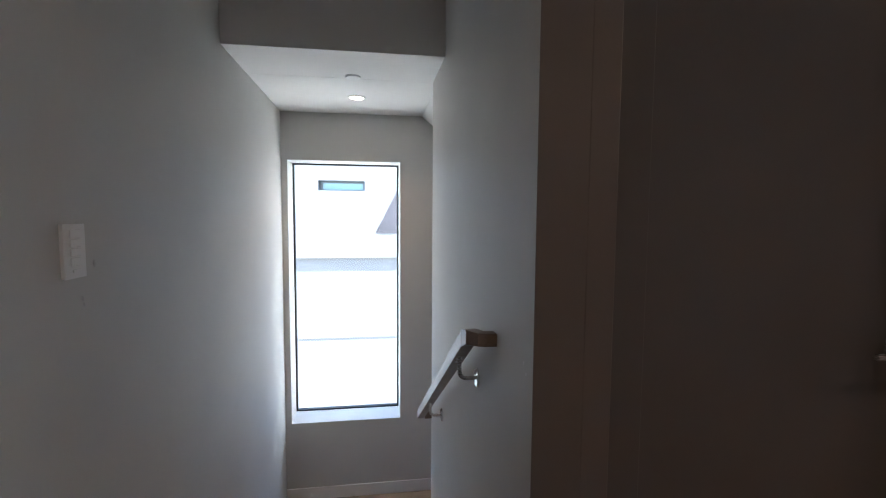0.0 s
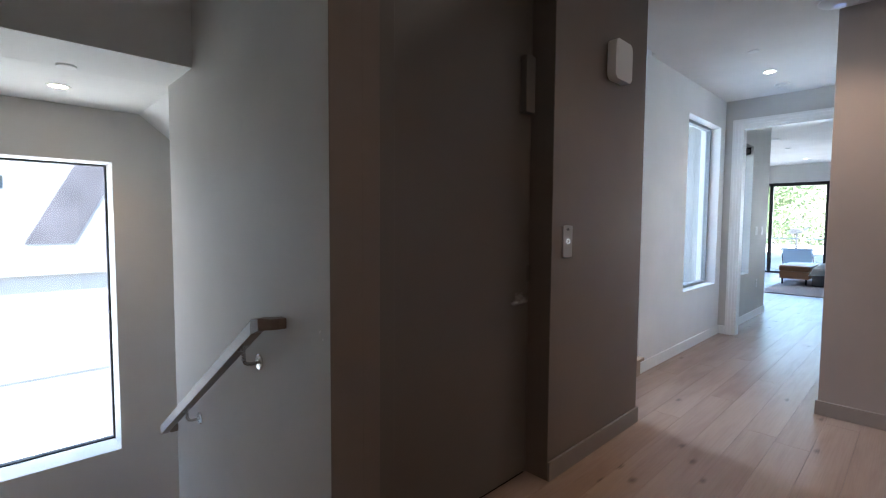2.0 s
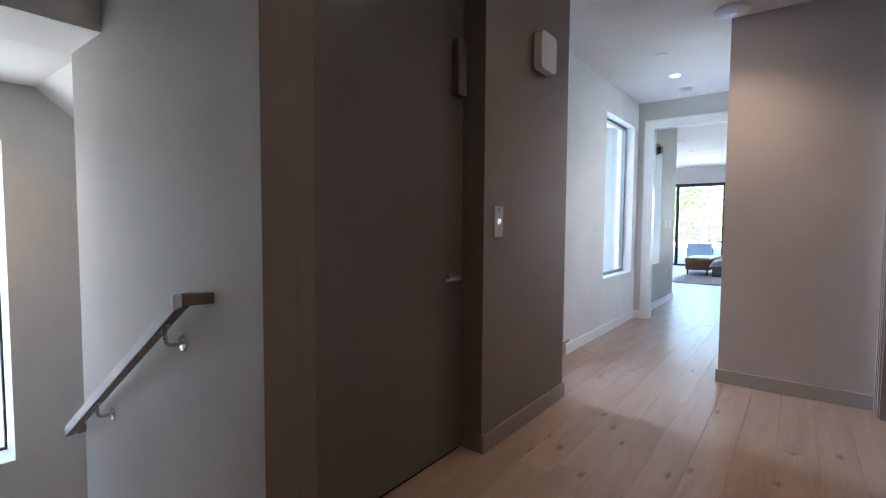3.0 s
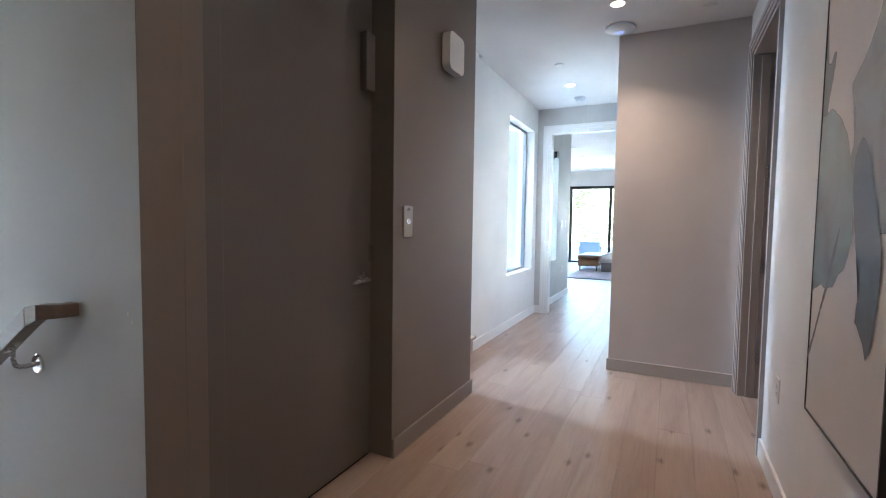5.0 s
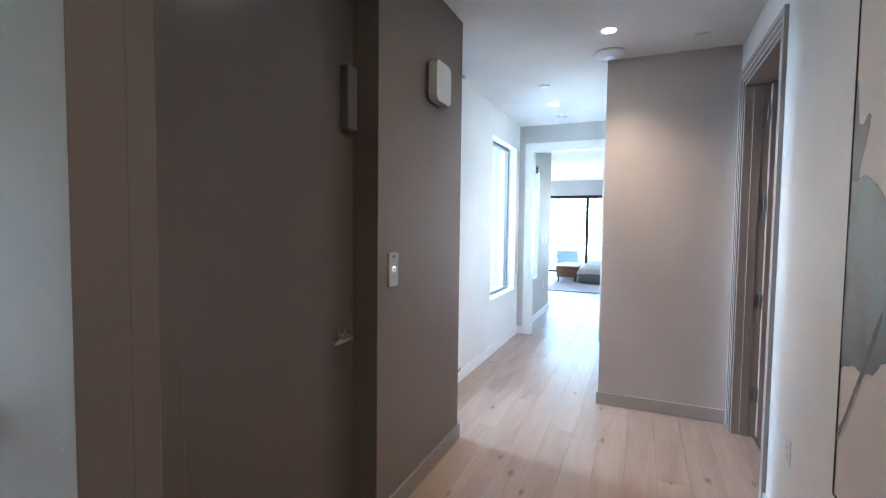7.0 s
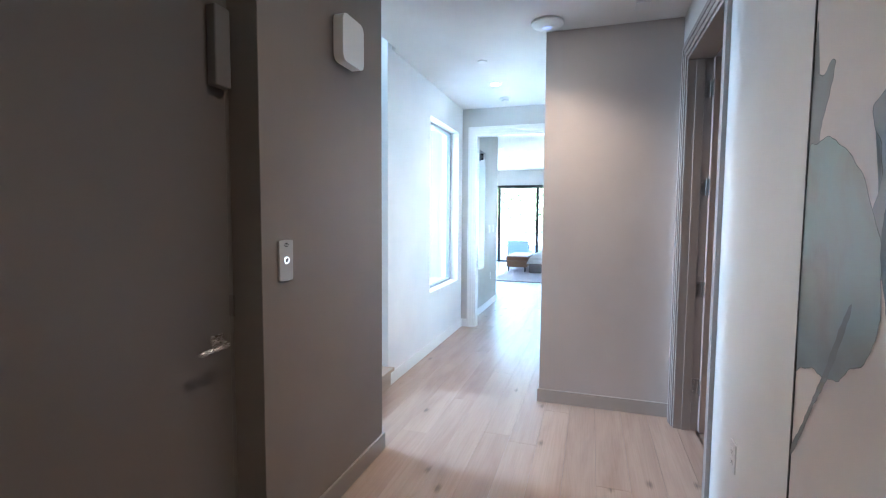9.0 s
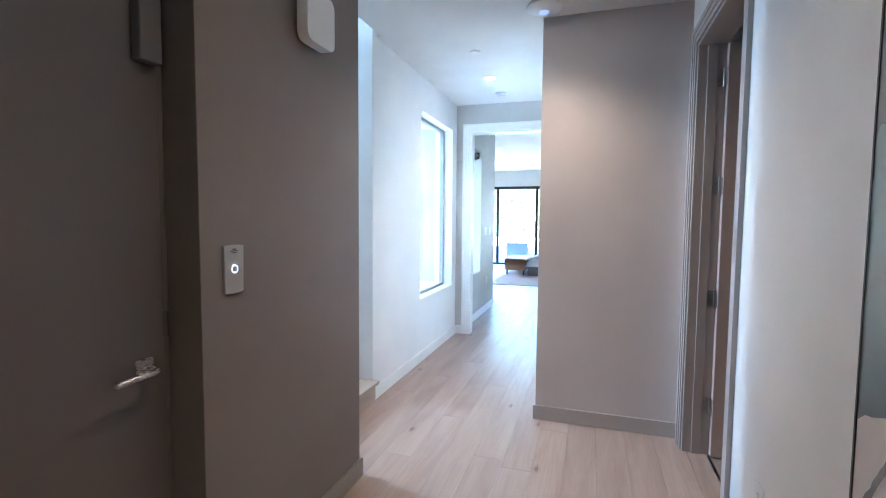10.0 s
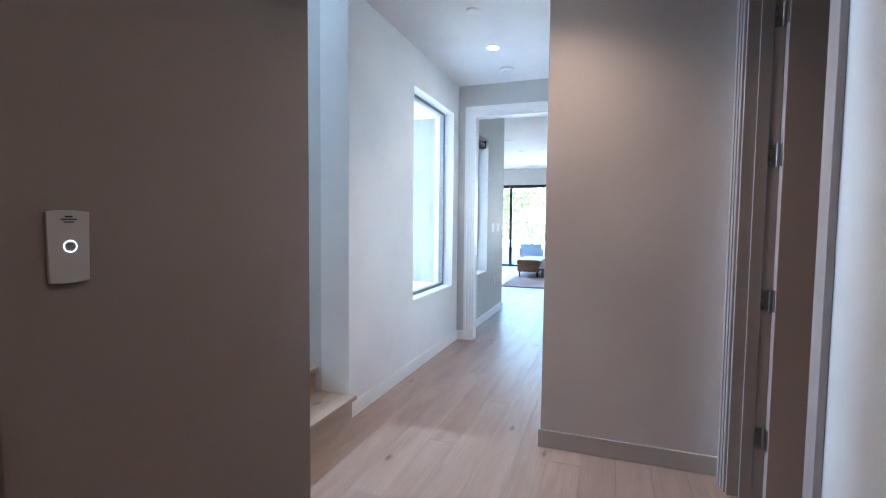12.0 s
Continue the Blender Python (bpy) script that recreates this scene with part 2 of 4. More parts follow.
def prism(bm, outline, lo, hi, axis="y"):
    """Extrudes a closed outline of (u, v) pairs: axis y gives u=x, v=z; x gives u=y, v=z; z gives u=x, v=y."""
    def at(u, v, w):
        return {"y": (u, w, v), "x": (w, u, v), "z": (u, v, w)}[axis]
    a = [bm.verts.new(at(u, v, lo)) for u, v in outline]
    b = [bm.verts.new(at(u, v, hi)) for u, v in outline]
    n = len(a)
    bm.faces.new(a)
    bm.faces.new(b[::-1])
    for k in range(n):
        bm.faces.new((a[k], b[k], b[(k + 1) % n], a[(k + 1) % n]))


def mesh_of(name, bm, mat, smooth=False):
    bmesh.ops.recalc_face_normals(bm, faces=bm.faces)
    me = bpy.data.meshes.new(name)
    bm.to_mesh(me)
    bm.free()
    me.materials.append(mat)
    if smooth:
        for p in me.polygons:
            p.use_smooth = True
        me.set_sharp_from_angle(angle=radians(35))
    return me


def thing(name, label, category, at=(0, 0, 0), group=""):
    """An empty at the thing's base, to which its parts belong."""
    ob = new(name)
    ob.empty_display_size = 0.1
    ob.location = at
    return tagged(ob, label, category, group)


def part(name, bm, mat, parent, label="", smooth=False, bevel=0.0):
    """One mesh object, built in world places, under a thing or a part."""
    base = Vector(parent.location)
    if parent.parent:
        base = base + Vector(parent.parent.location)
    bmesh.ops.translate(bm, verts=bm.verts[:], vec=-base)
    ob = new(name, mesh_of(name, bm, mat, smooth))
    ob.parent = parent
    if bevel:
        soften(ob, bevel)
    if label:
        ob["label"] = label
    return ob


def soften(ob, width, seg=2):
    b = ob.modifiers.new("bevel", "BEVEL")
    b.width, b.segments, b.limit_method, b.angle_limit = width, seg, "ANGLE", radians(40)
    return ob


def structure(name, bm, mat, label, category, bevel=0.0, smooth=False):
    ob = new(name, mesh_of(name, bm, mat, smooth))
    if bevel:
        soften(ob, bevel)
    return tagged(ob, label, category, kind="structure")


def wall(name, axis, p0, p1, a0, a1, z0, z1, holes=(), mat=None, label="off-white painted plaster wall"):
    """A wall with thickness p0..p1 across axis, from a0 to a1 along it, with openings (a0, a1, z0, z1) right through."""
    A = sorted({a0, a1, *[v for h in holes for v in h[:2] if a0 < v < a1]})
    Z = sorted({z0, z1, *[v for h in holes for v in h[2:] if z0 < v < z1]})

    def solid(i, j):
        if not (0 <= i < len(A) - 1 and 0 <= j < len(Z) - 1):
            return False
        a, z = (A[i] + A[i + 1]) / 2, (Z[j] + Z[j + 1]) / 2
        return not any(h[0] < a < h[1] and h[2] < z < h[3] for h in holes)

    bm = bmesh.new()
    cache = {}

    def v(p, a, z):
        key = (p, a, z)
        if key not in cache:
            cache[key] = bm.verts.new((p, a, z) if axis == "x" else (a, p, z))
        return cache[key]

    for i in range(len(A) - 1):
        for j in range(len(Z) - 1):
            if not solid(i, j):
                continue
            b, c, d, e = A[i], A[i + 1], Z[j], Z[j + 1]
            for p in (p0, p1):
                bm.faces.new((v(p, b, d), v(p, c, d), v(p, c, e), v(p, b, e)))
            for (di, dj), (s, t) in (((-1, 0), ((b, d), (b, e))), ((1, 0), ((c, d), (c, e))), ((0, -1), ((b, d), (c, d))), ((0, 1), ((b, e), (c, e)))):
                if not solid(i + di, j + dj):
                    bm.faces.new((v(p0, *s), v(p1, *s), v(p1, *t), v(p0, *t)))
    return structure(name, bm, mat or WALL, label, "wall", 0.003)


# ---- structure: walls ----
H = 2.768                     # ceiling of the hall
TOP = 3.1                     # walls run up into the floor above
XS, YS = -0.440, 3.556        # stairwell: its outer wall and its window wall
XR, YE = 0.608, 0.805          # stairwell's inner wall and the lift wall's face
XD, XG = 2.908, 3.968         # end of the lift wall, grey wall
XU = 3.885                    # inner face of the upper stairs' outer wall
YN, YH = 1.210, -0.022        # hall: window wall and inner wall
YP = -0.934                   # wall with the painting
XW = 6.157                    # wall with the bedroom doorway
SZ = 2.102                    # soffit over the landing
LAND = -1.0                   # landing of the stairs

wall("wall_stair_side", "x", XS - 0.15, XS, 0.70, YS, LAND - 0.2, TOP, label="off-white painted stairwell wall with small scuffs")
wall("wall_stair_window", "y", YS, YS + 0.31, XS - 0.15, 3.1, LAND - 0.2, TOP, [(-0.394, 0.472, -0.358, 1.736)])
wall("wall_stair_inner", "x", XR, XR + 0.12, YE, 2.595, LAND - 0.2, TOP)
wall("wall_lift_jamb_side", "y", YE - 0.003, YE + 0.125, XR + 0.12, 0.80, 0, TOP, label="greige painted wall beside the lift door, coloured darker for its shade", mat=GREIGE_SHADED)
wall("wall_lift", "y", YE, YE + 0.20, 1.856, XD, 0, TOP, label="greige painted wall beside the lift door, coloured darker for its shade", mat=GREIGE_SHADED)
wall("wall_lift_head", "y", YE, YE + 0.125, 0.80, 1.856, 2.50, TOP, mat=GREIGE_SHADED)
structure("wall_lift_corner", boxes((XR, XR + 0.12, YE - 0.003, YE, 0, TOP)), GREIGE_SHADED, "greige painted end of the stair wall, coloured darker for its shade", "wall")
wall("wall_lift_back", "y", 2.475, 2.595, XR + 0.12, 2.8, LAND - 0.2, TOP)
wall("wall_up_stair_west", "x", XD - 0.12, XD, YE + 0.20, 6.0, LAND - 0.2, 5.05)
wall("wall_up_stair_east", "x", XU, XU + 0.15, 1.42, 6.0, 0, 5.05)
# end wall out of view, its opening added for the fill light
wall("wall_up_stair_north", "y", 6.0, 6.15, XD - 0.12, XU + 0.15, -0.5, 5.05, [(XD + 0.04, XU - 0.04, 2.7, 4.8)])
wall("wall_hall_window", "y", YN, YN + 0.212, XU, XW, 0, TOP, [(4.93, 5.985, 0.625, 2.444)], mat=WHITE, label="white painted plaster wall")
wall("wall_grey", "x", XG, XG + 0.12, YP - 0.15, YH, 0, TOP, label="greige painted wall end, coloured lighter for the light on it", mat=GREIGE_LIT)
wall("wall_hall_inner", "y", YH - 0.12, YH, XG + 0.12, XW, 0, TOP, mat=WHITE, label="white painted plaster wall")
wall("wall_painting", "y", YP - 0.15, YP, -2.3, XG, 0, TOP, [(2.885, 3.805, 0.0, 2.45)], mat=WHITE, label="white painted plaster wall")
wall("wall_doorway", "x", XW, XW + 0.13, -0.3, 1.42, 0, TOP, [(0.13, 1.04, 0.0, 2.45)])
wall("wall_hall_west", "x", -2.45, -2.3, YP - 0.15, 0.85, 0, TOP)
wall("wall_hall_north_west", "y", 0.70, 0.85, -2.3, XS - 0.15, 0, TOP)
wall("wall_landing_end", "x", 1.72, 1.84, 2.595, YS, LAND - 0.2, TOP)
# bedroom and the passage into it
wall("wall_passage_window", "y", 1.16, 1.42, XW + 0.13, 8.23, 0, TOP, [(6.52, 7.28, 0.655, 2.37)])
wall("wall_bedroom_west", "x", 8.08, 8.23, 1.42, 3.0, -0.5, 3.4, mat=STUCCO_SHADE, label="stucco outer wall of the bedroom, half in sun, greyed to deepen its shade")
# out of view, made white to throw sunlight through the hall window
wall("wall_bedroom_bounce", "x", 8.06, 8.23, 3.0, 7.2, -0.5, 3.4, mat=STUCCO, label="unseen white stucco outer wall, added to bounce sun into the hall")
wall("wall_bedroom_west_lining", "x", 8.23, 8.245, 1.42, 3.9, 0, TOP)
# the opening is added out of view, to brighten rug and bed
wall("wall_bedroom_north", "y", 3.9, 4.05, 8.08, 15.25, 0, TOP + 0.1, [(12.2, 14.2, 0.1, 2.3)])
wall("wall_bedroom_south", "y", -2.75, -2.6, XW + 0.13, 15.25, 0, TOP + 0.1)
wall("wall_bedroom_south_west", "x", XW, XW + 0.13, -2.75, -0.3, 0, TOP + 0.1)
wall("wall_bedroom_far", "x", 15.1, 15.25, -2.6, 3.9, 0, TOP + 0.1, [(-2.33, 3.65, 0.0, 2.43)])
# room behind the open door
wall("wall_side_room_south", "y", -4.15, -4.0, 1.3, 5.2, 0, TOP)
wall("wall_side_room_west", "x", 1.3, 1.45, -4.0, YP - 0.15, 0, TOP)
wall("wall_side_room_east", "x", 5.05, 5.2, -4.0, YP - 0.15, 0, TOP)
wall("wall_side_room_north", "y", -1.07, -0.92, XG + 0.12, 5.2, 0, TOP)

# ---- structure: ceilings ----
structure("ceiling", boxes((-2.3, XG, YP, YE, H, H + 0.12), (XS, XR, YE, 2.138, H, H + 0.12), (XD, XG, YE, 1.17, H, H + 0.12),
                           (XG, XW, YH, YN, H, H + 0.12)), CEIL, "white painted flat ceiling", "ceiling")
bm = bmesh.new()
prism(bm, [(XS, SZ), (0.645, SZ), (1.72, 1.22), (1.72, H + 0.12), (XS, H + 0.12)], 2.595, YS)
structure("ceiling_stair_soffit", bm, CEIL, "white soffit over the landing, sloping under the stairs", "ceiling", 0.004)
structure("ceiling_stair_drop", boxes((XS, XR, 2.138, 2.595, SZ, H + 0.12)), CEIL, "white dropped ceiling over the stairs", "ceiling", 0.002)
structure("ceiling_bedroom", boxes((XW + 0.13, 15.1, -2.6, 3.9, 2.9, 3.02)), CEIL, "white painted bedroom ceiling", "ceiling")
structure("ceiling_side_room", boxes((1.45, 5.05, -4.0, -1.07, H, H + 0.12)), CEIL, "white painted ceiling", "ceiling")
structure("ceiling_up_stair", boxes((XD - 0.12, XU + 0.15, 1.2, 6.15, 5.05, 5.2)), CEIL, "white painted ceiling over the upper stairs", "ceiling")
# unseen blocks, sized to cast the diagonal shadow on the yard wall
structure("upper_storey_shadow_block", boxes((-3.2, XD - 0.12, -4.3, 1.42, TOP, 5.35), (-3.2, XD - 0.12, 1.42, 3.875, TOP, 3.6), (XD - 0.12, XG + 0.15, -4.3, 1.2, TOP, 5.35), (XD - 0.12, XG + 0.15, 1.2, 1.42, 5.2, 5.35), (XG + 0.15, 8.2, -4.3, 1.42, TOP, 5.35)),
          STUCCO, "unseen white stucco upper storey, shaped to cast shadow on the yard", "roof")
structure("roof_bedroom", boxes((8.2, 15.25, -4.3, 4.05, 3.22, 3.4)), STUCCO, "flat white roof over the bedroom", "roof")


# ---- structure: baseboards and casings ----
def baseboard(*runs):
    bm = bmesh.new()
    for r in runs:
        box(bm, *r, 0.0, 0.101)
    return bm


T = 0.014
structure("baseboard", baseboard((1.856 + 0.0, XD + T, YE - T, YE), (XD, XD + T, YE, 1.19)), GREIGE_TRIM_SHADED, "painted square-edged baseboard", "baseboard", 0.003)
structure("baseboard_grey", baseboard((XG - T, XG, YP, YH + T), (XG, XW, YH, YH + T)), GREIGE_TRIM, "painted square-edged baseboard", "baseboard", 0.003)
structure("baseboard_hall", baseboard((XU + 0.012, XW - T, YN - T, YN), (XW - T, XW, 1.136, YN)), TRIM, "painted square-edged baseboard", "baseboard", 0.003)
structure("baseboard_painting", baseboard((-2.3, 2.79, YP, YP + T)), TRIM, "painted square-edged baseboard", "baseboard", 0.003)
structure("baseboard_passage", baseboard((XW + 0.13, 8.23 + T, 1.16 - T, 1.16), (8.23, 8.23 + T, 1.16, 3.9)), TRIM, "painted square-edged baseboard", "baseboard", 0.003)
structure("baseboard_lift", baseboard((XR, 0.80, YE - 0.003 - T, YE - 0.003)), GREIGE_TRIM_SHADED, "painted square-edged baseboard", "baseboard", 0.003)
bm = boxes((XS, 0.64, YS - T, YS, LAND, LAND + 0.1), (0.64, 1.72, YS - T, YS, LAND, LAND + 0.1))
structure("baseboard_landing", bm, TRIM, "painted square-edged baseboard", "baseboard", 0.003)


def casing(name, axis, face, out, lo, hi, top, width=0.095, label="painted stepped door casing", mat=None):
    """Two legs and a head round an opening, in three steps; out is -1 or 1, the way it stands off the wall."""
    t = thing(name, label, "door casing")
    t["kind"] = "structure"
    steps = [(0.0, 0.030, 0.010), (0.030, 0.062, 0.015), (0.062, width, 0.020)]
    for leg, sign, edge in (("leg", -1, lo), ("leg", 1, hi), ("head", 0, top)):
        bm = bmesh.new()
        for s0, s1, d in steps:
            f0, f1 = sorted((face, face + out * d))
            if sign:
                e0, e1 = sorted((edge + sign * s0, edge + sign * s1))
                args = (e0, e1, 0.0, top + s1)
            else:
                args = (lo - s0, hi + s0, top + s0, top + s1)
            if axis == "x":
                box(bm, f0, f1, args[0], args[1], args[2], args[3])
            else:
                box(bm, args[0], args[1], f0, f1, args[2], args[3])
        part(leg, bm, mat or TRIM, t, bevel=0.0015)
    return t


casing("door_casing", "y", YP, 1, 2.885, 3.805, 2.45, mat=CASING_SHADED)
casing("door_casing", "x", XW, -1, 0.13, 1.04, 2.45, 0.09, "painted door casing round the bedroom doorway")

# jamb linings with stops
bm = boxes((3.785, 3.805, YP - 0.15, YP, 0, 2.43), (2.885, 2.905, YP - 0.15, YP, 0, 2.43), (2.885, 3.805, YP - 0.15, YP, 2.43, 2.45),
           (3.775, 3.785, YP - 0.10, YP - 0.05, 0, 2.42), (2.905, 2.915, YP - 0.10, YP - 0.05, 0, 2.42))
structure("door_frame_1", bm, CASING_SHADED, "painted door frame with stops", "door frame", 0.0015)
bm = boxes((XW, XW + 0.13, 1.02, 1.04, 0, 2.43), (XW, XW + 0.13, 0.13, 0.15, 0, 2.43), (XW, XW + 0.13, 0.13, 1.04, 2.43, 2.45))
structure("door_frame_2", bm, TRIM, "painted frame of the bedroom doorway", "door frame", 0.0015)


# ---- structure: stairs ----
down = thing("stairs_down", "bleached oak stairs leading down to a landing", "stairs", (0, 1.2, LAND))
down["kind"] = "structure"
RISE, GO = 1.0 / 6, 0.275
for i in range(1, 6):
    y = 1.22 + GO * (i - 1)
    part("tread", boxes((XS, XR, y - 0.0, y + GO + 0.025, -i * RISE - 0.03, -i * RISE)), OAK_TREAD, down, bevel=0.004)
for i in range(0, 6):
    y = 1.22 + GO * i
    part("riser", boxes((XS, XR, y - 0.02, y - 0.002, -(i + 1) * RISE, -i * RISE - 0.03)), OAK_TREAD, down)
part("nosing", boxes((XS, XR, 1.12, 1.245, -0.028, 0.0)), OAK_TREAD, down, bevel=0.005)
up = thing("stairs_up", "bleached oak stairs leading up between walls", "stairs", (3.4, 1.2, 0))
up["kind"] = "structure"
for i in range(1, 11):
    y = 1.186 + 0.28 * (i - 1)
    part("riser", boxes((XD, XU - 0.002, y, y + 0.02, (i - 1) * 0.163, i * 0.163 - 0.028)), OAK_TREAD, up)
    part("tread", boxes((XD, XU - 0.002 if i > 1 else XU + 0.01, y - 0.03, y + 0.28, i * 0.163 - 0.028, i * 0.163)), OAK_TREAD, up, bevel=0.004)

part("landing", boxes((XD, XU, 3.986, 6.0, 1.58, 1.63)), OAK_TREAD, up)


# ---- small marks on the stairwell walls ----
def scuff(x, y, z, r, out):
    bm = bmesh.new()
    ring = [(y + r * (1 + 0.35 * math.sin(3 * a + y * 9)) * math.cos(a) * 0.7, z + r * (1 + 0.3 * math.cos(2 * a + z * 7)) * math.sin(a) * 1.3) for a in (2 * math.pi * k / 12 for k in range(12))]
    prism(bm, ring, x, x + out * 0.0012, "x")
    return bm


SCUFF = painted("bare_plaster", (0.74, 0.73, 0.72), 0.8, 200, 0.0005)
SCUFF_DARK = painted("grey_scuff", (0.52, 0.51, 0.50), 0.8, 200, 0.0005)
structure("wall_chip", scuff(XR, 0.868, 0.970, 0.005, -1), SCUFF, "small chip of bare plaster near the corner", "wall mark")
structure("wall_chip", scuff(XR, 0.850, 0.948, 0.004, -1), SCUFF, "small chip of bare plaster near the corner", "wall mark")
structure("wall_scuff", scuff(XS, 1.083, 1.20, 0.006, 1), SCUFF_DARK, "small grey scuff beside the light keypad", "wall mark")
structure("wall_scuff", scuff(XS, 1.030, 1.12, 0.005, 1), SCUFF_DARK, "small grey scuff below the light keypad", "wall mark")
structure("wall_scuff", scuff(XS, 1.034, 1.106, 0.004, 1), SCUFF_DARK, "small grey scuff below the light keypad", "wall mark")


# ---- windows ----
def window(name, label, axis, face, a0, a1, z0, z1, frame_mat, w=0.03, d=0.05, pane=None):
    t = thing(name, label, "window")
    t["kind"] = "structure"

    def rect(b0, b1, c0, c1, depth, off=0.0):
        if axis == "y":
            return (b0, b1, face + off, face + off + depth, c0, c1)
        return (face + off, face + off + depth, b0, b1, c0, c1)
    fr = part("window_frame", boxes(rect(a0, a0 + w, z0, z1, d), rect(a1 - w, a1, z0, z1, d), rect(a0 + w, a1 - w, z0, z0 + w, d), rect(a0 + w, a1 - w, z1 - w, z1, d)), frame_mat, t, bevel=0.002)
    p = part("pane", boxes(rect(a0 + w, a1 - w, z0 + w, z1 - w, 0.008, 0.02)), pane or GLASS, t)
    p.visible_shadow = False
    return t


w1 = window("window_1", "tall fixed window with a thin black frame in a white reveal", "y", YS + 0.235, -0.394, 0.472, -0.358, 1.736, GASKET, 0.012, 0.04)
w2 = window("window_2", "tall fixed hall window in a deep plaster reveal", "y", YN + 0.10, 4.93, 5.985, 0.625, 2.444, GREY_FRAME, 0.03, 0.05, GREEN_GLASS)
w3 = window("window_3", "bedroom passage window with a dark roller shade", "y", 1.16 + 0.14, 6.52, 7.28, 0.655, 2.37, GREY_FRAME, 0.03, 0.05, GREEN_GLASS)
# never in view, added around the fill light over the stairs
w4 = window("window_4", "unseen window added over the upper stairs for the fill light", "y", 6.06, XD + 0.04, XU - 0.04, 2.7, 4.8, GREY_FRAME, 0.04, 0.05)
# unseen window, added to let more daylight into the bedroom
w5 = window("window_5", "unseen bedroom side window in a black frame, added for daylight", "y", 3.96, 12.2, 14.2, 0.1, 2.3, DARK_METAL, 0.05, 0.06)
shade = thing("roller_shade", "dark roller shade rolled up at the head of the window", "window shade", (6.9, 1.23, 2.28))
bm = bmesh.new()
cyl(bm, (6.54, 1.235, 2.318), (7.262, 1.235, 2.318), 0.035)
part("roll", bm, GREY_CLOTH, shade, smooth=True)
part("bracket", boxes((7.262, 7.272, 1.19, 1.28, 2.27, 2.365)), DARK_METAL, shade)
part("hem_bar", boxes((6.55, 7.258, 1.222, 1.248, 2.258, 2.283)), DARK_METAL, shade)

slider = thing("sliding_door", "black-framed glass sliding doors to the terrace", "sliding door", (15.1, 0.66, 0))
slider["kind"] = "structure"
part("head", boxes((15.12, 15.22, -2.33, 3.65, 2.34, 2.43)), DARK_METAL, slider, bevel=0.003)
part("track", boxes((15.12, 15.22, -2.33, 3.65, 0.0, 0.05)), DARK_METAL, slider, bevel=0.003)
edges = [3.65, 2.44, 1.24, 0.06, -1.135, -2.33]
for e in edges:
    part("stile", boxes((15.13, 15.21, e - 0.04, e + 0.04, 0.05, 2.34)), DARK_METAL, slider, bevel=0.003)
for e, f in zip(edges, edges[1:]):
    p = part("pane", boxes((15.165, 15.173, f + 0.04, e - 0.04, 0.05, 2.34)), GLASS, slider)
    p.visible_shadow = False

# ---- lift door ----
lift = thing("door_1", "flat greige painted lift door, closed, with a steel lever", "door", (1.4, 0.93, 0))
lift["kind"] = "structure"
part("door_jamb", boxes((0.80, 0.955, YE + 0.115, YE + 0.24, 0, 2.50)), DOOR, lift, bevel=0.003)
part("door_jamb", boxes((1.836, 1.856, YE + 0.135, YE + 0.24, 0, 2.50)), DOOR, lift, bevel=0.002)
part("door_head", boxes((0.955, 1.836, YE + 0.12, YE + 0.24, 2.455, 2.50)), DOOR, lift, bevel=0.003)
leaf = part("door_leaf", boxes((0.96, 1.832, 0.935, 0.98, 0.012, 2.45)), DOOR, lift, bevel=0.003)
lever = part("rose", rounded(1.73, 1.785, 0.925, 0.935, 0.918, 0.973, 0.002, 2), STEEL, lift, "square satin steel rose")
bm = bmesh.new()
tube(bm, [(1.757, 0.925, 0.944), (1.757, 0.888, 0.944), (1.752, 0.876, 0.944), (1.74, 0.872, 0.943), (1.63, 0.872, 0.940), (1.622, 0.872, 0.940)], 0.0095)
part("lever_handle", bm, STEEL, lift, "round satin steel lever", smooth=True)
part("interlock_cover", rounded(1.750, 1.823, 0.895, 0.935, 1.872, 2.152, 0.006, 3), DARK_BOX, lift, "grey interlock cover near the top of the door")
part("strike_plate", boxes((1.8265, 1.8335, 0.914, 0.934, 1.03, 1.11)), CHROME, lift, "satin steel strike plate")
# black strip put in for the shade under the door leaf
part("threshold_shade", boxes((0.955, 1.836, 0.94, 0.99, 0.0005, 0.011)), GAP, lift)
bm = boxes((0.80, 0.82, 1.06, 2.4, -0.2, TOP), (1.9, 1.92, 1.06, 2.4, -0.2, TOP))
structure("wall_lift_shaft", bm, WALL, "plain lift shaft wall", "wall")

# ---- open door on the painting wall ----
door2 = thing("door_2", "painted flush door standing open into a side room", "door", (3.76, -1.1, 0))
door2["kind"] = "structure"
part("door_leaf", boxes((3.735, 3.78, -1.08 - 0.875, -1.08, 0.012, 2.42)), DOOR_WARM_LIT, door2, bevel=0.002)
for z in (0.305, 0.955, 1.615, 2.235):
    bm = boxes((3.742, 3.776, -1.08, -1.0765, z - 0.05, z + 0.05), (3.7815, 3.785, -1.075, -1.03, z - 0.05, z + 0.05))
    hinge = part("hinge", bm, HINGE, door2, "satin steel butt hinge")
    bm = bmesh.new()
    cyl(bm, (3.778, -1.071, z - 0.052), (3.778, -1.071, z + 0.052), 0.0065, seg=16)
    part("knuckle", bm, HINGE, hinge, smooth=True)
    bm = bmesh.new()
    for dz in (-0.032, 0.0, 0.032):
        cyl(bm, (3.785, -1.045, z + dz), (3.7805, -1.045, z + dz), 0.004, seg=10)
    part("screws", bm, STEEL, hinge)
bm = bmesh.new()
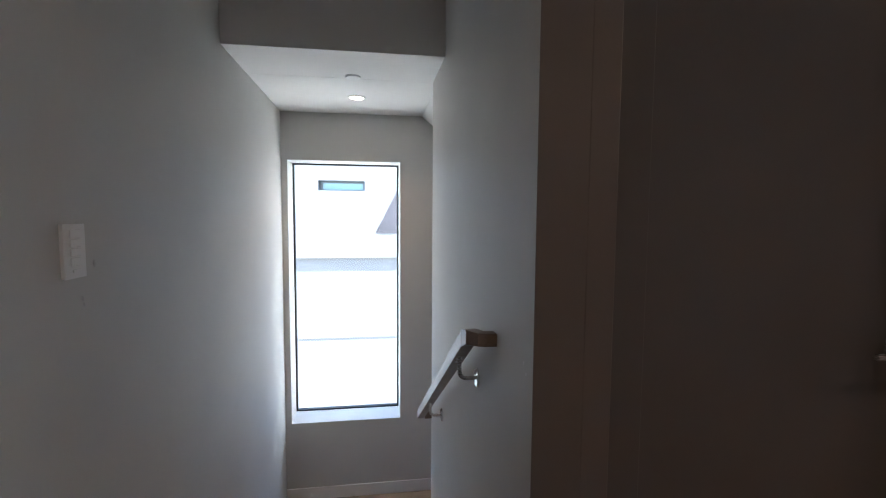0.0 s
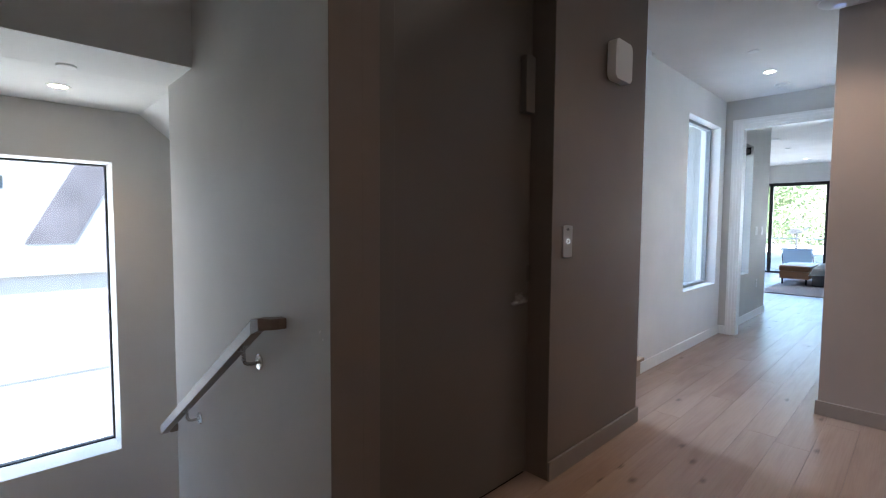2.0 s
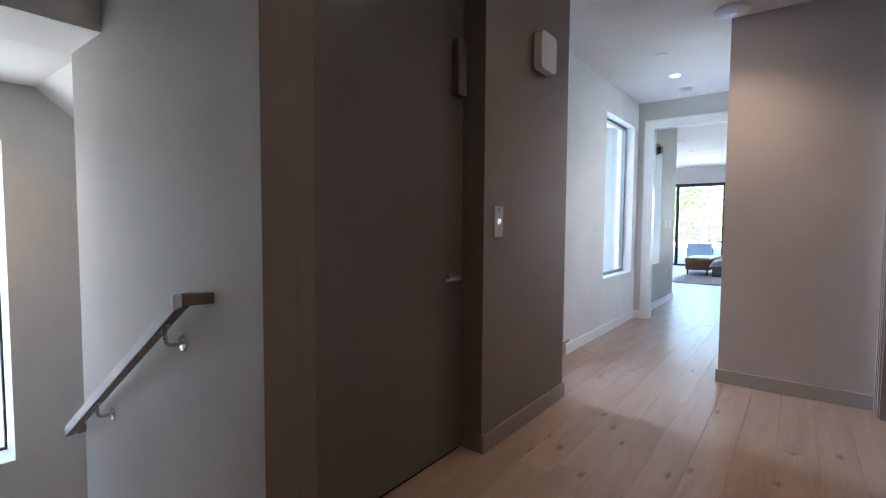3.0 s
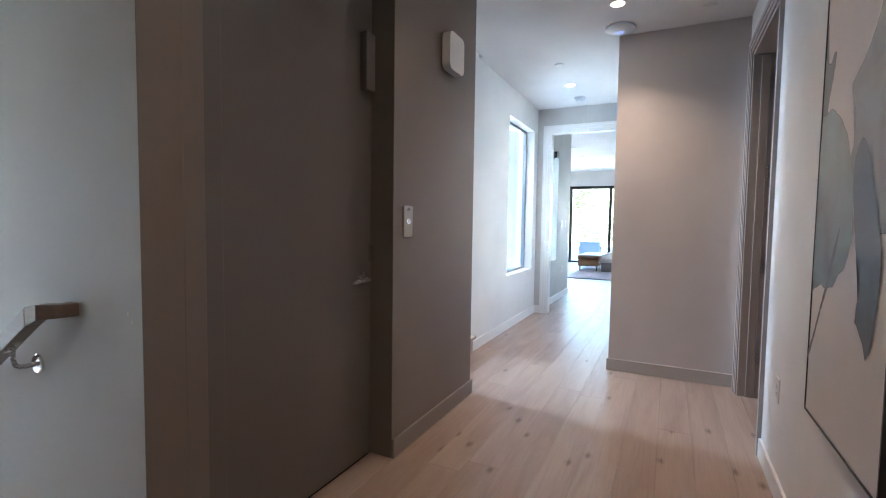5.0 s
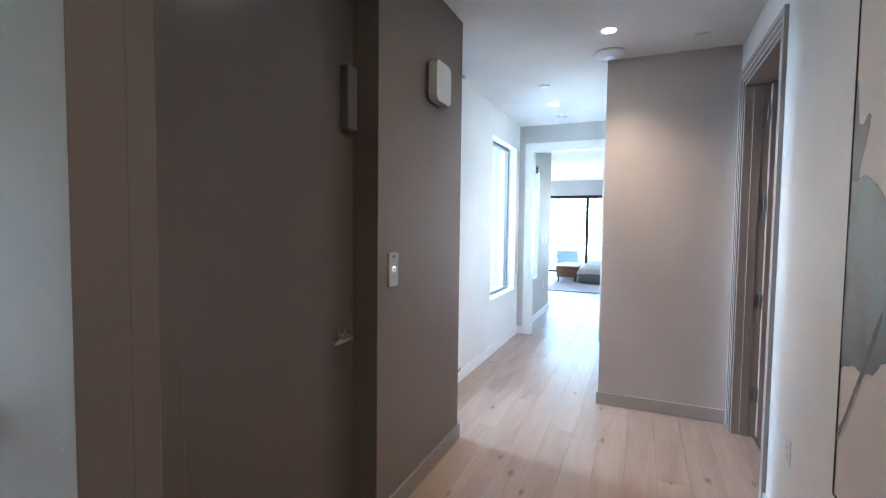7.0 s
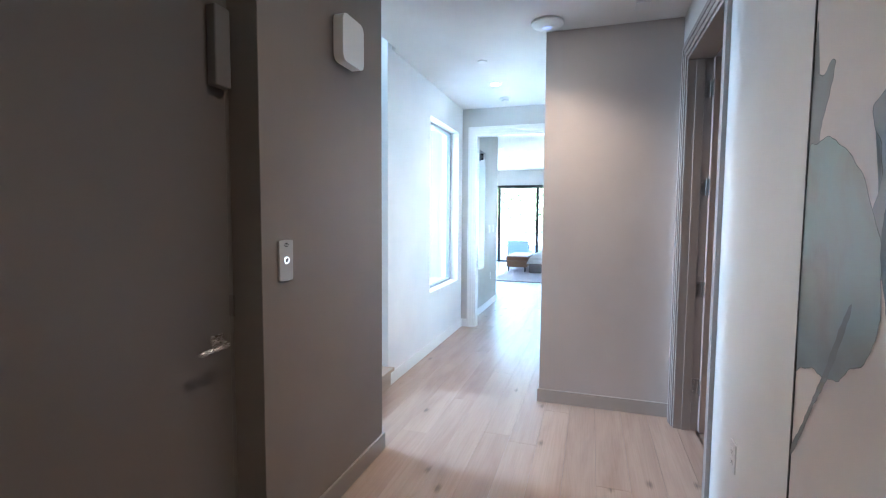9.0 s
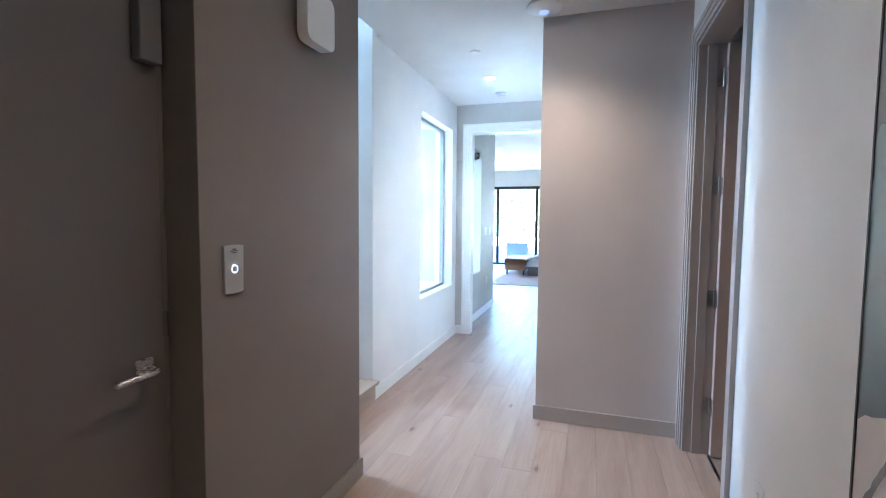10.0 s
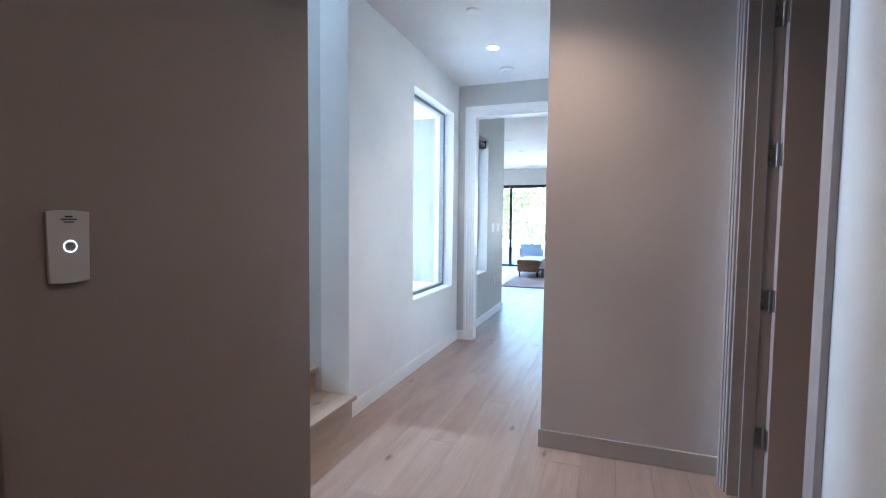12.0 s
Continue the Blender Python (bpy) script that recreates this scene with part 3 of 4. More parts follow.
tube(bm, [(3.735, -1.89, 0.96), (3.69, -1.89, 0.96), (3.682, -1.88, 0.96), (3.682, -1.77, 0.96)], 0.0095)
part("lever_handle", bm, STEEL, door2, "satin steel lever", smooth=True)
part("rose", rounded(3.727, 3.735, -1.917, -1.862, 0.932, 0.988, 0.002, 2), STEEL, door2)

# ---- handrail ----
rail = thing("handrail", "brown wooden handrail on steel brackets along the stair wall", "handrail", (XR, 1.9, 0.5))
RX, RW = 0.543, 0.021


def bar(bm, stations):
    """A rectangular bar through stations of (centre, sideways vector): faces stay plumb."""
    rings = []
    for c, side, hz in stations:
        c, s = Vector(c), Vector(side)
        rings.append([bm.verts.new(c + s + Vector((0, 0, hz))), bm.verts.new(c - s + Vector((0, 0, hz))), bm.verts.new(c - s - Vector((0, 0, hz))), bm.verts.new(c + s - Vector((0, 0, hz)))])
    for a, b in zip(rings, rings[1:]):
        for k in range(4):
            bm.faces.new((a[k], a[(k + 1) % 4], b[(k + 1) % 4], b[k]))
    bm.faces.new(rings[0][::-1])
    bm.faces.new(rings[-1])


SLOPE = 0.617


def rail_top(y):
    return 0.969 - SLOPE * (y - 1.222)


bm = bmesh.new()
bar(bm, [((RX, 1.222, 0.940), (-RW, 0, 0), 0.029), ((RX, 2.615, rail_top(2.615) - 0.029), (-RW, 0, 0), 0.029)])
part("rail_slope", bm, RAIL_WOOD, rail, bevel=0.003)
bm = bmesh.new()
bar(bm, [((RX, 1.2215, 0.940), (-RW, 0, 0), 0.029), ((RX + 0.001, 1.170, 0.957), (-0.0195, -0.006, 0), 0.0225), ((RX + 0.020, 1.134, 0.960), (-0.0115, -0.0165, 0), 0.0200),
         ((RX + 0.034, 1.128, 0.960), (0, -RW, 0), 0.0195), ((XR - 0.001, 1.128, 0.960), (0, -RW, 0), 0.0195)])
part("rail_return", bm, RAIL_WOOD, rail, "mitred piece turned back to the wall", bevel=0.0025)
part("rail_return", boxes((RX + RW, XR - 0.001, 2.568, 2.613, 0.068, 0.113)), RAIL_WOOD, rail, bevel=0.003)
for y, z in ((1.352, 0.761), (2.142, 0.280)):
    bm = bmesh.new()
    lathe(bm, [(0.033, -0.0005), (0.033, -0.005), (0.028, -0.009), (0.012, -0.010)], (XR, y, z), "x", 32)
    br = part("bracket", bm, CHROME, rail, "polished round steel bracket plate", smooth=True)
    zr = rail_top(y) - 0.059
    bm = bmesh.new()
    tube(bm, [(XR - 0.008, y, z), (RX + 0.026, y, z), (RX + 0.013, y, z + 0.003), (RX + 0.004, y, z + 0.010), (RX, y, z + 0.022), (RX, y, zr)], 0.0075)
    part("arm", bm, STEEL, br, "bent steel arm", smooth=True)
    bm = bmesh.new()
    prism(bm, [(y - 0.03, rail_top(y - 0.03) - 0.0585), (y + 0.03, rail_top(y + 0.03) - 0.0585), (y + 0.03, rail_top(y + 0.03) - 0.0625), (y - 0.03, rail_top(y - 0.03) - 0.0625)], RX - 0.012, RX + 0.012, "x")
    part("saddle", bm, STEEL, br)


# ---- wall fittings ----
def rounded_plate(bm, axis, face, out, a, z, w, h, depth, r, seg=6):
    """A plate with rounded corners, standing off a wall."""
    pts = []
    for cx, cz, start in ((w / 2 - r, h / 2 - r, 0), (-w / 2 + r, h / 2 - r, 90), (-w / 2 + r, -h / 2 + r, 180), (w / 2 - r, -h / 2 + r, 270)):
        for k in range(seg + 1):
            t = radians(start + 90 * k / seg)
            pts.append((a + cx + r * math.cos(t), z + cz + r * math.sin(t)))
    prism(bm, pts, face, face + out * depth, "y" if axis == "y" else "x")


def bevel_all(bm, width, seg=2):
    sharp = [e for e in bm.edges if len(e.link_faces) == 2 and e.calc_face_angle(0) > 0.9]
    bmesh.ops.bevel(bm, geom=sharp, offset=width, segments=seg, profile=0.5, affect="EDGES")


keypad = thing("light_switch", "white four-button light keypad on the stairwell wall", "light switch", (XS, 0.996, 1.237))
bm = bmesh.new()
rounded_plate(bm, "x", XS, 1, 0.996, 1.237, 0.080, 0.126, 0.008, 0.003, 3)
bevel_all(bm, 0.0015)
part("plate", bm, KEYPAD, keypad)
for k in range(4):
    z = 1.277 - k * 0.0215
    part("button", rounded(XS + 0.0075, XS + 0.0115, 0.978, 1.014, z - 0.0093, z + 0.0093, 0.001, 1), KEYPAD, keypad)
part("dial", boxes((XS + 0.0075, XS + 0.0105, 0.985, 1.007, 1.187, 1.195)), KEYPAD, keypad)

call = thing("lift_call_plate", "grey steel lift call plate with a lit round button", "call button", (1.993, YE, 1.235))
bm = bmesh.new()
pts = []
for k in range(13):
    s = -1 + 2 * k / 12
    pts.append((1.993 + 0.0455 * s, 1.233 + 0.080 + 0.004 * (1 - s * s)))
for k in range(13):
    s = 1 - 2 * k / 12
    pts.append((1.993 + 0.0425 * s, 1.233 - 0.080 - 0.004 * (1 - s * s)))
prism(bm, pts, YE, YE - 0.009)
part("plate", bm, PLATE, call, bevel=0.002)
bm = bmesh.new()
lathe(bm, [(0.0142, -0.0085), (0.0142, -0.0112), (0.0127, -0.0112), (0.0127, -0.0095)], (1.994, YE, 1.234), "y", 40)
part("ring", bm, RING, call, "white ring of light", smooth=True)
bm = bmesh.new()
lathe(bm, [(0.0118, -0.0088), (0.0118, -0.0108), (0.010, -0.0112), (0.004, -0.0111)], (1.994, YE, 1.234), "y", 32)
part("button", bm, STEEL, call, smooth=True)
part("mark", boxes((1.976, 2.010, YE - 0.0096, YE - 0.0088, 1.2945, 1.2975), (1.985, 2.001, YE - 0.0096, YE - 0.0088, 1.300, 1.304), (1.982, 2.004, YE - 0.0096, YE - 0.0088, 1.2885, 1.291)), GASKET, call, "small dark printed mark")

siren = thing("wall_alarm", "white rounded square alarm box high on the wall", "alarm", (2.49, YE, 2.27))
bm = bmesh.new()
rounded_plate(bm, "y", YE, -1, 2.478, 2.252, 0.186, 0.20, 0.012, 0.035)
part("base", bm, DARK_BOX, siren)
bm = bmesh.new()
rounded_plate(bm, "y", YE - 0.009, -1, 2.470, 2.25, 0.206, 0.222, 0.051, 0.038)
bevel_all(bm, 0.009, 3)
part("cover", bm, PLASTIC, siren, smooth=True)


def outlet(at, axis, face, out, a, z, label, group=""):
    t = thing("outlet", label, "outlet", at, group)
    bm = bmesh.new()
    rounded_plate(bm, axis, face, out, a, z, 0.072, 0.116, 0.005, 0.004, 3)
    bevel_all(bm, 0.0015)
    part("plate", bm, PLASTIC, t)
    for dz in (-0.02, 0.02):
        bm = bmesh.new()
        rounded_plate(bm, axis, face + out * 0.0045, out, a, z + dz, 0.030, 0.028, 0.0025, 0.009, 4)
        s = part("socket", bm, PLASTIC, t)
        d = sorted((face + out * 0.0069, face + out * 0.0074))
        part("slots", boxes((a - 0.0075, a - 0.0055, *d, z + dz - 0.002, z + dz + 0.006), (a + 0.0055, a + 0.0075, *d, z + dz - 0.002, z + dz + 0.006), (a - 0.002, a + 0.002, *d, z + dz - 0.010, z + dz - 0.006)), GASKET, s)
    return t


outlet((2.456, YP, 0.474), "y", YP, 1, 2.456, 0.474, "white duplex outlet on the wall by the painting")
outlet((7.72, 1.16, 0.48), "y", 1.16, -1, 7.72, 0.48, "white duplex outlet low on the passage wall")
for x in (7.59, 7.905):
    sw = thing("light_switch", "white rocker switch on the passage wall", "light switch", (x, 1.16, 1.232), "passage switches")
    bm = bmesh.new()
    rounded_plate(bm, "y", 1.16, -1, x, 1.232, 0.118, 0.12, 0.006, 0.004, 3)
    part("plate", bm, PLASTIC, sw, bevel=0.0015)
    for dx in (-0.024, 0.024):
        part("rocker", rounded(x + dx - 0.016, x + dx + 0.016, 1.1505, 1.1545, 1.199, 1.265, 0.001, 1), PLASTIC, sw)


# ---- ceiling fittings ----
def downlight(x, y, z, label, mat, watts, group):
    t = thing("ceiling_light", label, "ceiling light", (x, y, z), group)
    bm = bmesh.new()
    lathe(bm, [(0.060, 0.0), (0.060, -0.004), (0.054, -0.006), (0.043, -0.004), (0.043, -0.001)], (x, y, z), "z", 40)
    part("trim_ring", bm, PLASTIC, t, smooth=True)
    bm = bmesh.new()
    lathe(bm, [(0.0425, -0.0008), (0.0425, -0.003), (0.02, -0.0035)], (x, y, z), "z", 32)
    part("lens", bm, mat, t, "lit frosted lens", smooth=True)
    data = bpy.data.lights.new("downlight", "SPOT")
    data.energy, data.spot_size, data.spot_blend, data.shadow_soft_size, data.color = watts, radians(125), 0.9, 0.04, (1.0, 0.68, 0.46)
    lamp = new("downlight", data)
    lamp.matrix_world = look((x, y, z - 0.012), (x, y, z - 1))
    return t


downlight(3.367, -0.065, H, "small round recessed ceiling downlight, lit", LAMP_WARM, 3.2, "hall downlights")
# this one is added out of view, to brighten the painting wall
downlight(1.885, -0.065, H, "small round recessed ceiling downlight, lit", LAMP_WARM, 0.88, "hall downlights")
downlight(0.40, -0.065, H, "small round recessed ceiling downlight, lit", LAMP_WARM, 0.9, "hall downlights")
downlight(5.173, 0.598, H, "small round recessed ceiling downlight, lit", LAMP_WARM, 1.2, "hall downlights")
downlight(0.151, 3.038, SZ, "small round recessed downlight over the landing, lit", LAMP_WARM, 2.0, "hall downlights")
downlight(13.9, 1.56, 2.9, "small round recessed bedroom downlight, lit", LAMP_BED, 1.0, "bedroom downlights")


def cover_disc(name, x, y, z, r, drop, label, category, mat=PLASTIC):
    t = thing(name, label, category, (x, y, z))
    bm = bmesh.new()
    lathe(bm, [(r, 0.0), (r, -drop * 0.6), (r * 0.93, -drop), (r * 0.3, -drop)], (x, y, z), "z", 36)
    part("cover", bm, mat, t, smooth=True)
    return t


cover_disc("sprinkler_cover", 0.145, 2.55, SZ, 0.043, 0.010, "flat white concealed sprinkler cover", "sprinkler")
cover_disc("sprinkler_cover", 4.455, 0.572, H, 0.043, 0.010, "flat white concealed sprinkler cover", "sprinkler")
cover_disc("sprinkler_cover", 11.75, 1.55, 2.9, 0.05, 0.012, "flat white concealed sprinkler cover", "sprinkler")
cover_disc("ceiling_speaker", 10.35, 1.55, 2.9, 0.11, 0.012, "flat white round ceiling speaker grille", "ceiling speaker")

sd = cover_disc("smoke_detector", 5.74, 0.598, H, 0.068, 0.022, "white round smoke detector on the hall ceiling", "smoke detector")
bm = bmesh.new()
lathe(bm, [(0.05, -0.020), (0.05, -0.034), (0.042, -0.042), (0.015, -0.043)], (5.74, 0.598, H), "z", 36)
part("chamber", bm, PLASTIC, sd, smooth=True)

ap = thing("access_point", "white dome wireless access point with a bluish glow", "access point", (3.785, -0.043, H))
bm = bmesh.new()
prof = [(0.105, 0.0), (0.112, -0.012)]
for k in range(1, 9):
    a = radians(90 * k / 8)
    prof.append((0.112 * math.cos(a) + 0.002, -0.012 - 0.030 * math.sin(a)))
lathe(bm, prof, (3.785, -0.043, H), "z", 48)
part("dome", bm, PLASTIC, ap, smooth=True)
bm = bmesh.new()
lathe(bm, [(0.034, -0.0405), (0.032, -0.0425), (0.012, -0.0435)], (3.785, -0.043, H), "z", 36)
part("status_light", bm, LED, ap, "faint blue status light", smooth=True)

slot = thing("ceiling_sensor", "small white rectangular ceiling sensor", "ceiling sensor", (3.69, -0.645, H))
part("plate", rounded(3.63, 3.75, -0.69, -0.60, H - 0.012, H, 0.003, 2), PLASTIC, slot)

# ---- painting ----
PX0, PX1, PZ0, PZ1, PF = 1.215, 1.858, 0.597, 2.26, YP + 0.034


def wash(name, c1, c2, c3, alpha, scale=4.0, seed=0.0, low=None, span=(1.0, 1.4)):
    """Ink wash: uneven, see-through colour that pools darker towards the low end of span."""
    m = bpy.data.materials.new(name)
    m.use_nodes = True
    b = m.node_tree.nodes["Principled BSDF"]
    b.inputs["Roughness"].default_value = 0.32
    v = coords(m)
    n = node(m, "ShaderNodeTexNoise", Scale=scale, Detail=4.0, Distortion=0.9)
    off = m.node_tree.nodes.new("ShaderNodeVectorMath")
    off.inputs[1].default_value = (seed, seed * 1.7, seed * 0.6)
    wire(m, v, off.inputs[0])
    wire(m, off.outputs[0], n.inputs["Vector"])
    c = ramp(m, n.outputs["Fac"], [(0.34, c1), (0.5, c2), (0.66, c3)])
    if low:
        xyz = m.node_tree.nodes.new("ShaderNodeSeparateXYZ")
        wire(m, v, xyz.inputs[0])
        wob = m.node_tree.nodes.new("ShaderNodeMath")
        wob.operation = "MULTIPLY_ADD"
        wob.inputs[1].default_value = 0.35
        wire(m, n.outputs["Fac"], wob.inputs[0])
        wire(m, xyz.outputs["Z"], wob.inputs[2])
        fall = m.node_tree.nodes.new("ShaderNodeMapRange")
        fall.inputs["From Min"].default_value = span[0] - PZ0 + 0.175
        fall.inputs["From Max"].default_value = span[1] - PZ0 + 0.175
        fall.inputs["To Min"].default_value, fall.inputs["To Max"].default_value = 0.85, 0.0
        wire(m, wob.outputs[0], fall.inputs["Value"])
        c = mix(m, fall.outputs[0], c, low)
    wire(m, c, b.inputs["Base Color"])
    a = ramp(m, n.outputs["Fac"], [(0.36, (alpha + 0.12,) * 3), (0.64, (alpha - 0.25,) * 3)])
    wire(m, a, b.inputs["Alpha"])
    return m


CANVAS = painted("painted_canvas", (0.72, 0.665, 0.63), 0.33, 300, 0.0004, 0.10)
TEAL = wash("teal_wash", (0.34, 0.49, 0.50), (0.52, 0.64, 0.63), (0.74, 0.77, 0.74), 0.76, 4.2, 0.0, (0.15, 0.205, 0.225), (1.02, 1.50))
SLATE = wash("slate_wash", (0.32, 0.355, 0.38), (0.46, 0.50, 0.52), (0.66, 0.67, 0.66), 0.72, 3.0, 3.0)
DEEP = wash("deep_wash", (0.07, 0.10, 0.13), (0.12, 0.16, 0.19), (0.26, 0.31, 0.32), 0.86, 5.0, 6.0, (0.05, 0.07, 0.09), (0.88, 1.25))
PALE = wash("pale_wash", (0.48, 0.50, 0.49), (0.56, 0.57, 0.55), (0.62, 0.61, 0.58), 0.6, 5.0, 9.0)
STEM = wash("stem_wash", (0.13, 0.15, 0.17), (0.18, 0.20, 0.215), (0.26, 0.27, 0.27), 0.75, 7.0, 4.0)
RIM = wash("rim_wash", (0.16, 0.18, 0.19), (0.22, 0.24, 0.25), (0.30, 0.31, 0.31), 0.7, 9.0, 2.0)

pic = thing("painting", "large abstract teal and grey watercolour in a thin black frame", "painting", ((PX0 + PX1) / 2, YP, PZ0))
part("canvas", boxes((PX0 + 0.006, PX1 - 0.006, YP + 0.004, PF - 0.003, PZ0 + 0.006, PZ1 - 0.006)), CANVAS, pic)
part("frame", boxes((PX0, PX0 + 0.006, YP + 0.001, PF, PZ0, PZ1), (PX1 - 0.006, PX1, YP + 0.001, PF, PZ0, PZ1), (PX0 + 0.006, PX1 - 0.006, YP + 0.001, PF, PZ0, PZ0 + 0.006), (PX0 + 0.006, PX1 - 0.006, YP + 0.001, PF, PZ1 - 0.006, PZ1)), DARK_METAL, pic)


def smooth_loop(pts, n=8):
    out = []
    for i in range(len(pts)):
        p0, p1, p2, p3 = (Vector(pts[(i + k) % len(pts)]) for k in (-1, 0, 1, 2))
        for j in range(n):
            t = j / n
            q = 0.5 * ((2 * p1) + (p2 - p0) * t + (2 * p0 - 5 * p1 + 4 * p2 - p3) * t * t + (3 * p1 - p0 - 3 * p2 + p3) * t ** 3)
            out.append((min(max(q.x, PX0 + 0.007), PX1 - 0.007), min(max(q.y, PZ0 + 0.007), PZ1 - 0.007)))
    return out


def ragged(pts):
    """The same loop with the small wander of a wet edge."""
    out = []
    for u, w in smooth_loop(pts):
        a = 0.004 * math.sin(61 * u + 23 * w) + 0.0022 * math.sin(143 * w - 97 * u)
        out.append((u + a, w + 0.7 * a * math.cos(80 * u)))
    return out


def stroke(name, pts, mat, layer):
    bm = bmesh.new()
    y = PF - 0.003 + 0.0008 * layer
    vs = []
    for u, w in ragged(pts):
        if not vs or (Vector((u, y, w)) - vs[-1].co).length > 0.002:
            vs.append(bm.verts.new((u, y, w)))
    f = bm.faces.new(vs)
    bmesh.ops.triangulate(bm, faces=[f])
    part(name, bm, mat, pic)
    if name == "wash" and mat is not PALE:
        loop = ragged(pts)
        cu, cw = sum(p[0] for p in loop) / len(loop), sum(p[1] for p in loop) / len(loop)
        bm = bmesh.new()
        outer, inner = [], []
        for u, w in loop:
            d = Vector((cu - u, cw - w))
            d = d.normalized() * (0.0010 + 0.0016 * abs(math.sin(31 * u + 17 * w))) if d.length else d
            outer.append(bm.verts.new((u, y + 0.0003, w)))
            inner.append(bm.verts.new((u + d.x, y + 0.0003, w + d.y)))
        for k in range(len(loop)):
            n = (k + 1) % len(loop)
            bm.faces.new((outer[k], outer[n], inner[n], inner[k]))
        part("dried_edge", bm, RIM, pic)


stroke("wash", [(1.86, 2.30), (1.70, 2.22), (1.50, 2.15), (1.30, 2.30)], PALE, 1)
stroke("wash", [(1.19, 2.2), (1.30, 2.02), (1.377, 1.809), (1.44, 1.72), (1.558, 1.645), (1.56, 1.60), (1.52, 1.50), (1.56, 1.36), (1.42, 1.25), (1.28, 1.22), (1.15, 1.30), (1.15, 1.8)], SLATE, 1)
stroke("wash", [(1.85, 1.90), (1.83, 1.80), (1.80, 1.765), (1.76, 1.788), (1.735, 1.775), (1.75, 1.72), (1.79, 1.63), (1.80, 1.52), (1.86, 1.48)], SLATE, 1)
stroke("wash", [(1.86, 1.55), (1.80, 1.60), (1.734, 1.606), (1.63, 1.546), (1.571, 1.478), (1.51, 1.36), (1.495, 1.223), (1.539, 1.12), (1.59, 1.093), (1.63, 1.06), (1.70, 1.040), (1.76, 1.045), (1.82, 1.025), (1.88, 1.05)], TEAL, 2)
stroke("wash", [(1.50, 1.44), (1.44, 1.47), (1.38, 1.38), (1.31, 1.24), (1.287, 1.117), (1.30, 1.0), (1.32, 0.93), (1.34, 0.902), (1.37, 0.935), (1.40, 0.965), (1.43, 0.985), (1.428, 1.03), (1.415, 1.08), (1.44, 1.16), (1.468, 1.194), (1.49, 1.29), (1.51, 1.36)], DEEP, 3)
stroke("stem", [(1.597, 1.215), (1.612, 1.215), (1.69, 1.06), (1.77, 0.93), (1.85, 0.805), (1.85, 0.775), (1.752, 0.925), (1.668, 1.06)], STEM, 4)

# ---- bedroom things ----
rug = thing("rug", "pale pinkish flat-woven rug under the bench and bed", "rug", (12.6, 0.4, 0))
part("weave", rounded(10.58, 14.4, -1.9, 1.72, 0.001, 0.016, 0.005, 2), RUG, rug)

bench = thing("bench", "tan leather bench with dark tapered legs at the bed", "bench", (12.9, 1.38, 0.016))
part("seat_box", rounded(12.30, 13.6, 1.17, 1.69, 0.14, 0.30, 0.012), LEATHER, bench)
part("cushion", rounded(12.285, 13.615, 1.155, 1.705, 0.302, 0.43, 0.035, 4), LEATHER, bench, smooth=True)
for x in (12.35, 13.55):
    for y in (1.22, 1.64):
        bm = bmesh.new()
        cyl(bm, (x, y, 0.016), (x, y, 0.14), 0.014, 0.022, 12)
        part("leg", bm, DARK_METAL, bench)

bed = thing("bed", "low bed with grey upholstered base and white bedding", "bed", (13.2, 0.0, 0.016))
part("base", rounded(12.15, 14.1, -1.1, 1.10, 0.03, 0.27, 0.02), GREY_CLOTH, bed, "grey upholstered base")
part("mattress", rounded(12.18, 14.07, -1.07, 1.07, 0.272, 0.42, 0.05, 4), LINEN, bed, smooth=True)
bm = bmesh.new()
N = 26
grid = []
for i in range(N + 1):
    row = []
    for j in range(N + 1):
        u, v = i / N, j / N
        x, y = 12.12 + 2.0 * u, -0.5 + 1.66 * v
        edge = min(u, 1 - u, 1 - v) * 14
        z = 0.50 - 0.24 * math.exp(-edge * 1.6) + 0.018 * noise.noise(Vector((x * 3, y * 3, 0)))
        row.append(bm.verts.new((x, y, z)))
    grid.append(row)
for i in range(N):
    for j in range(N):
        bm.faces.new((grid[i][j], grid[i + 1][j], grid[i + 1][j + 1], grid[i][j + 1]))
bmesh.ops.solidify(bm, geom=bm.faces[:], thickness=0.03)
part("duvet", bm, LINEN, bed, "white duvet hanging over the edge", smooth=True)
part("headboard", rounded(12.1, 14.15, -1.22, -1.10, 0.02, 1.1, 0.03), GREY_CLOTH, bed)
for x in (12.65, 13.6):
    bm = rounded(x - 0.36, x + 0.36, -1.08, -0.68, 0.42, 0.60, 0.07, 4)
    part("pillow", bm, LINEN, bed, smooth=True)

# ---- terrace ----
structure("terrace_floor", boxes((15.25, 17.1, -4.0, 5.0, -0.25, -0.03)), PATIO, "pale tiled terrace floor", "terrace")
vent = thing("roof_vent", "dark grey rooftop exhaust with a curved arm beyond the terrace", "roof vent", (34.0, 4.72, 0.77))
bm = bmesh.new()
prism(bm, [(4.42, 0.84), (5.05, 0.72), (5.09, 0.88), (4.99, 1.08), (4.62, 1.06), (4.39, 0.98)], 33.8, 34.3, "x")
part("hood", bm, DARK_METAL, vent, bevel=0.03)
bm = bmesh.new()
tube(bm, [(34.0, 4.47, 0.96), (34.0, 4.29, 1.04), (34.0, 4.15, 1.20), (34.0, 4.07, 1.12)], 0.06, 10)
part("arm", bm, DARK_METAL, vent, smooth=True)
part("stand", boxes((33.95, 34.05, 4.67, 4.77, -0.4, 0.82)), DARK_METAL, vent)
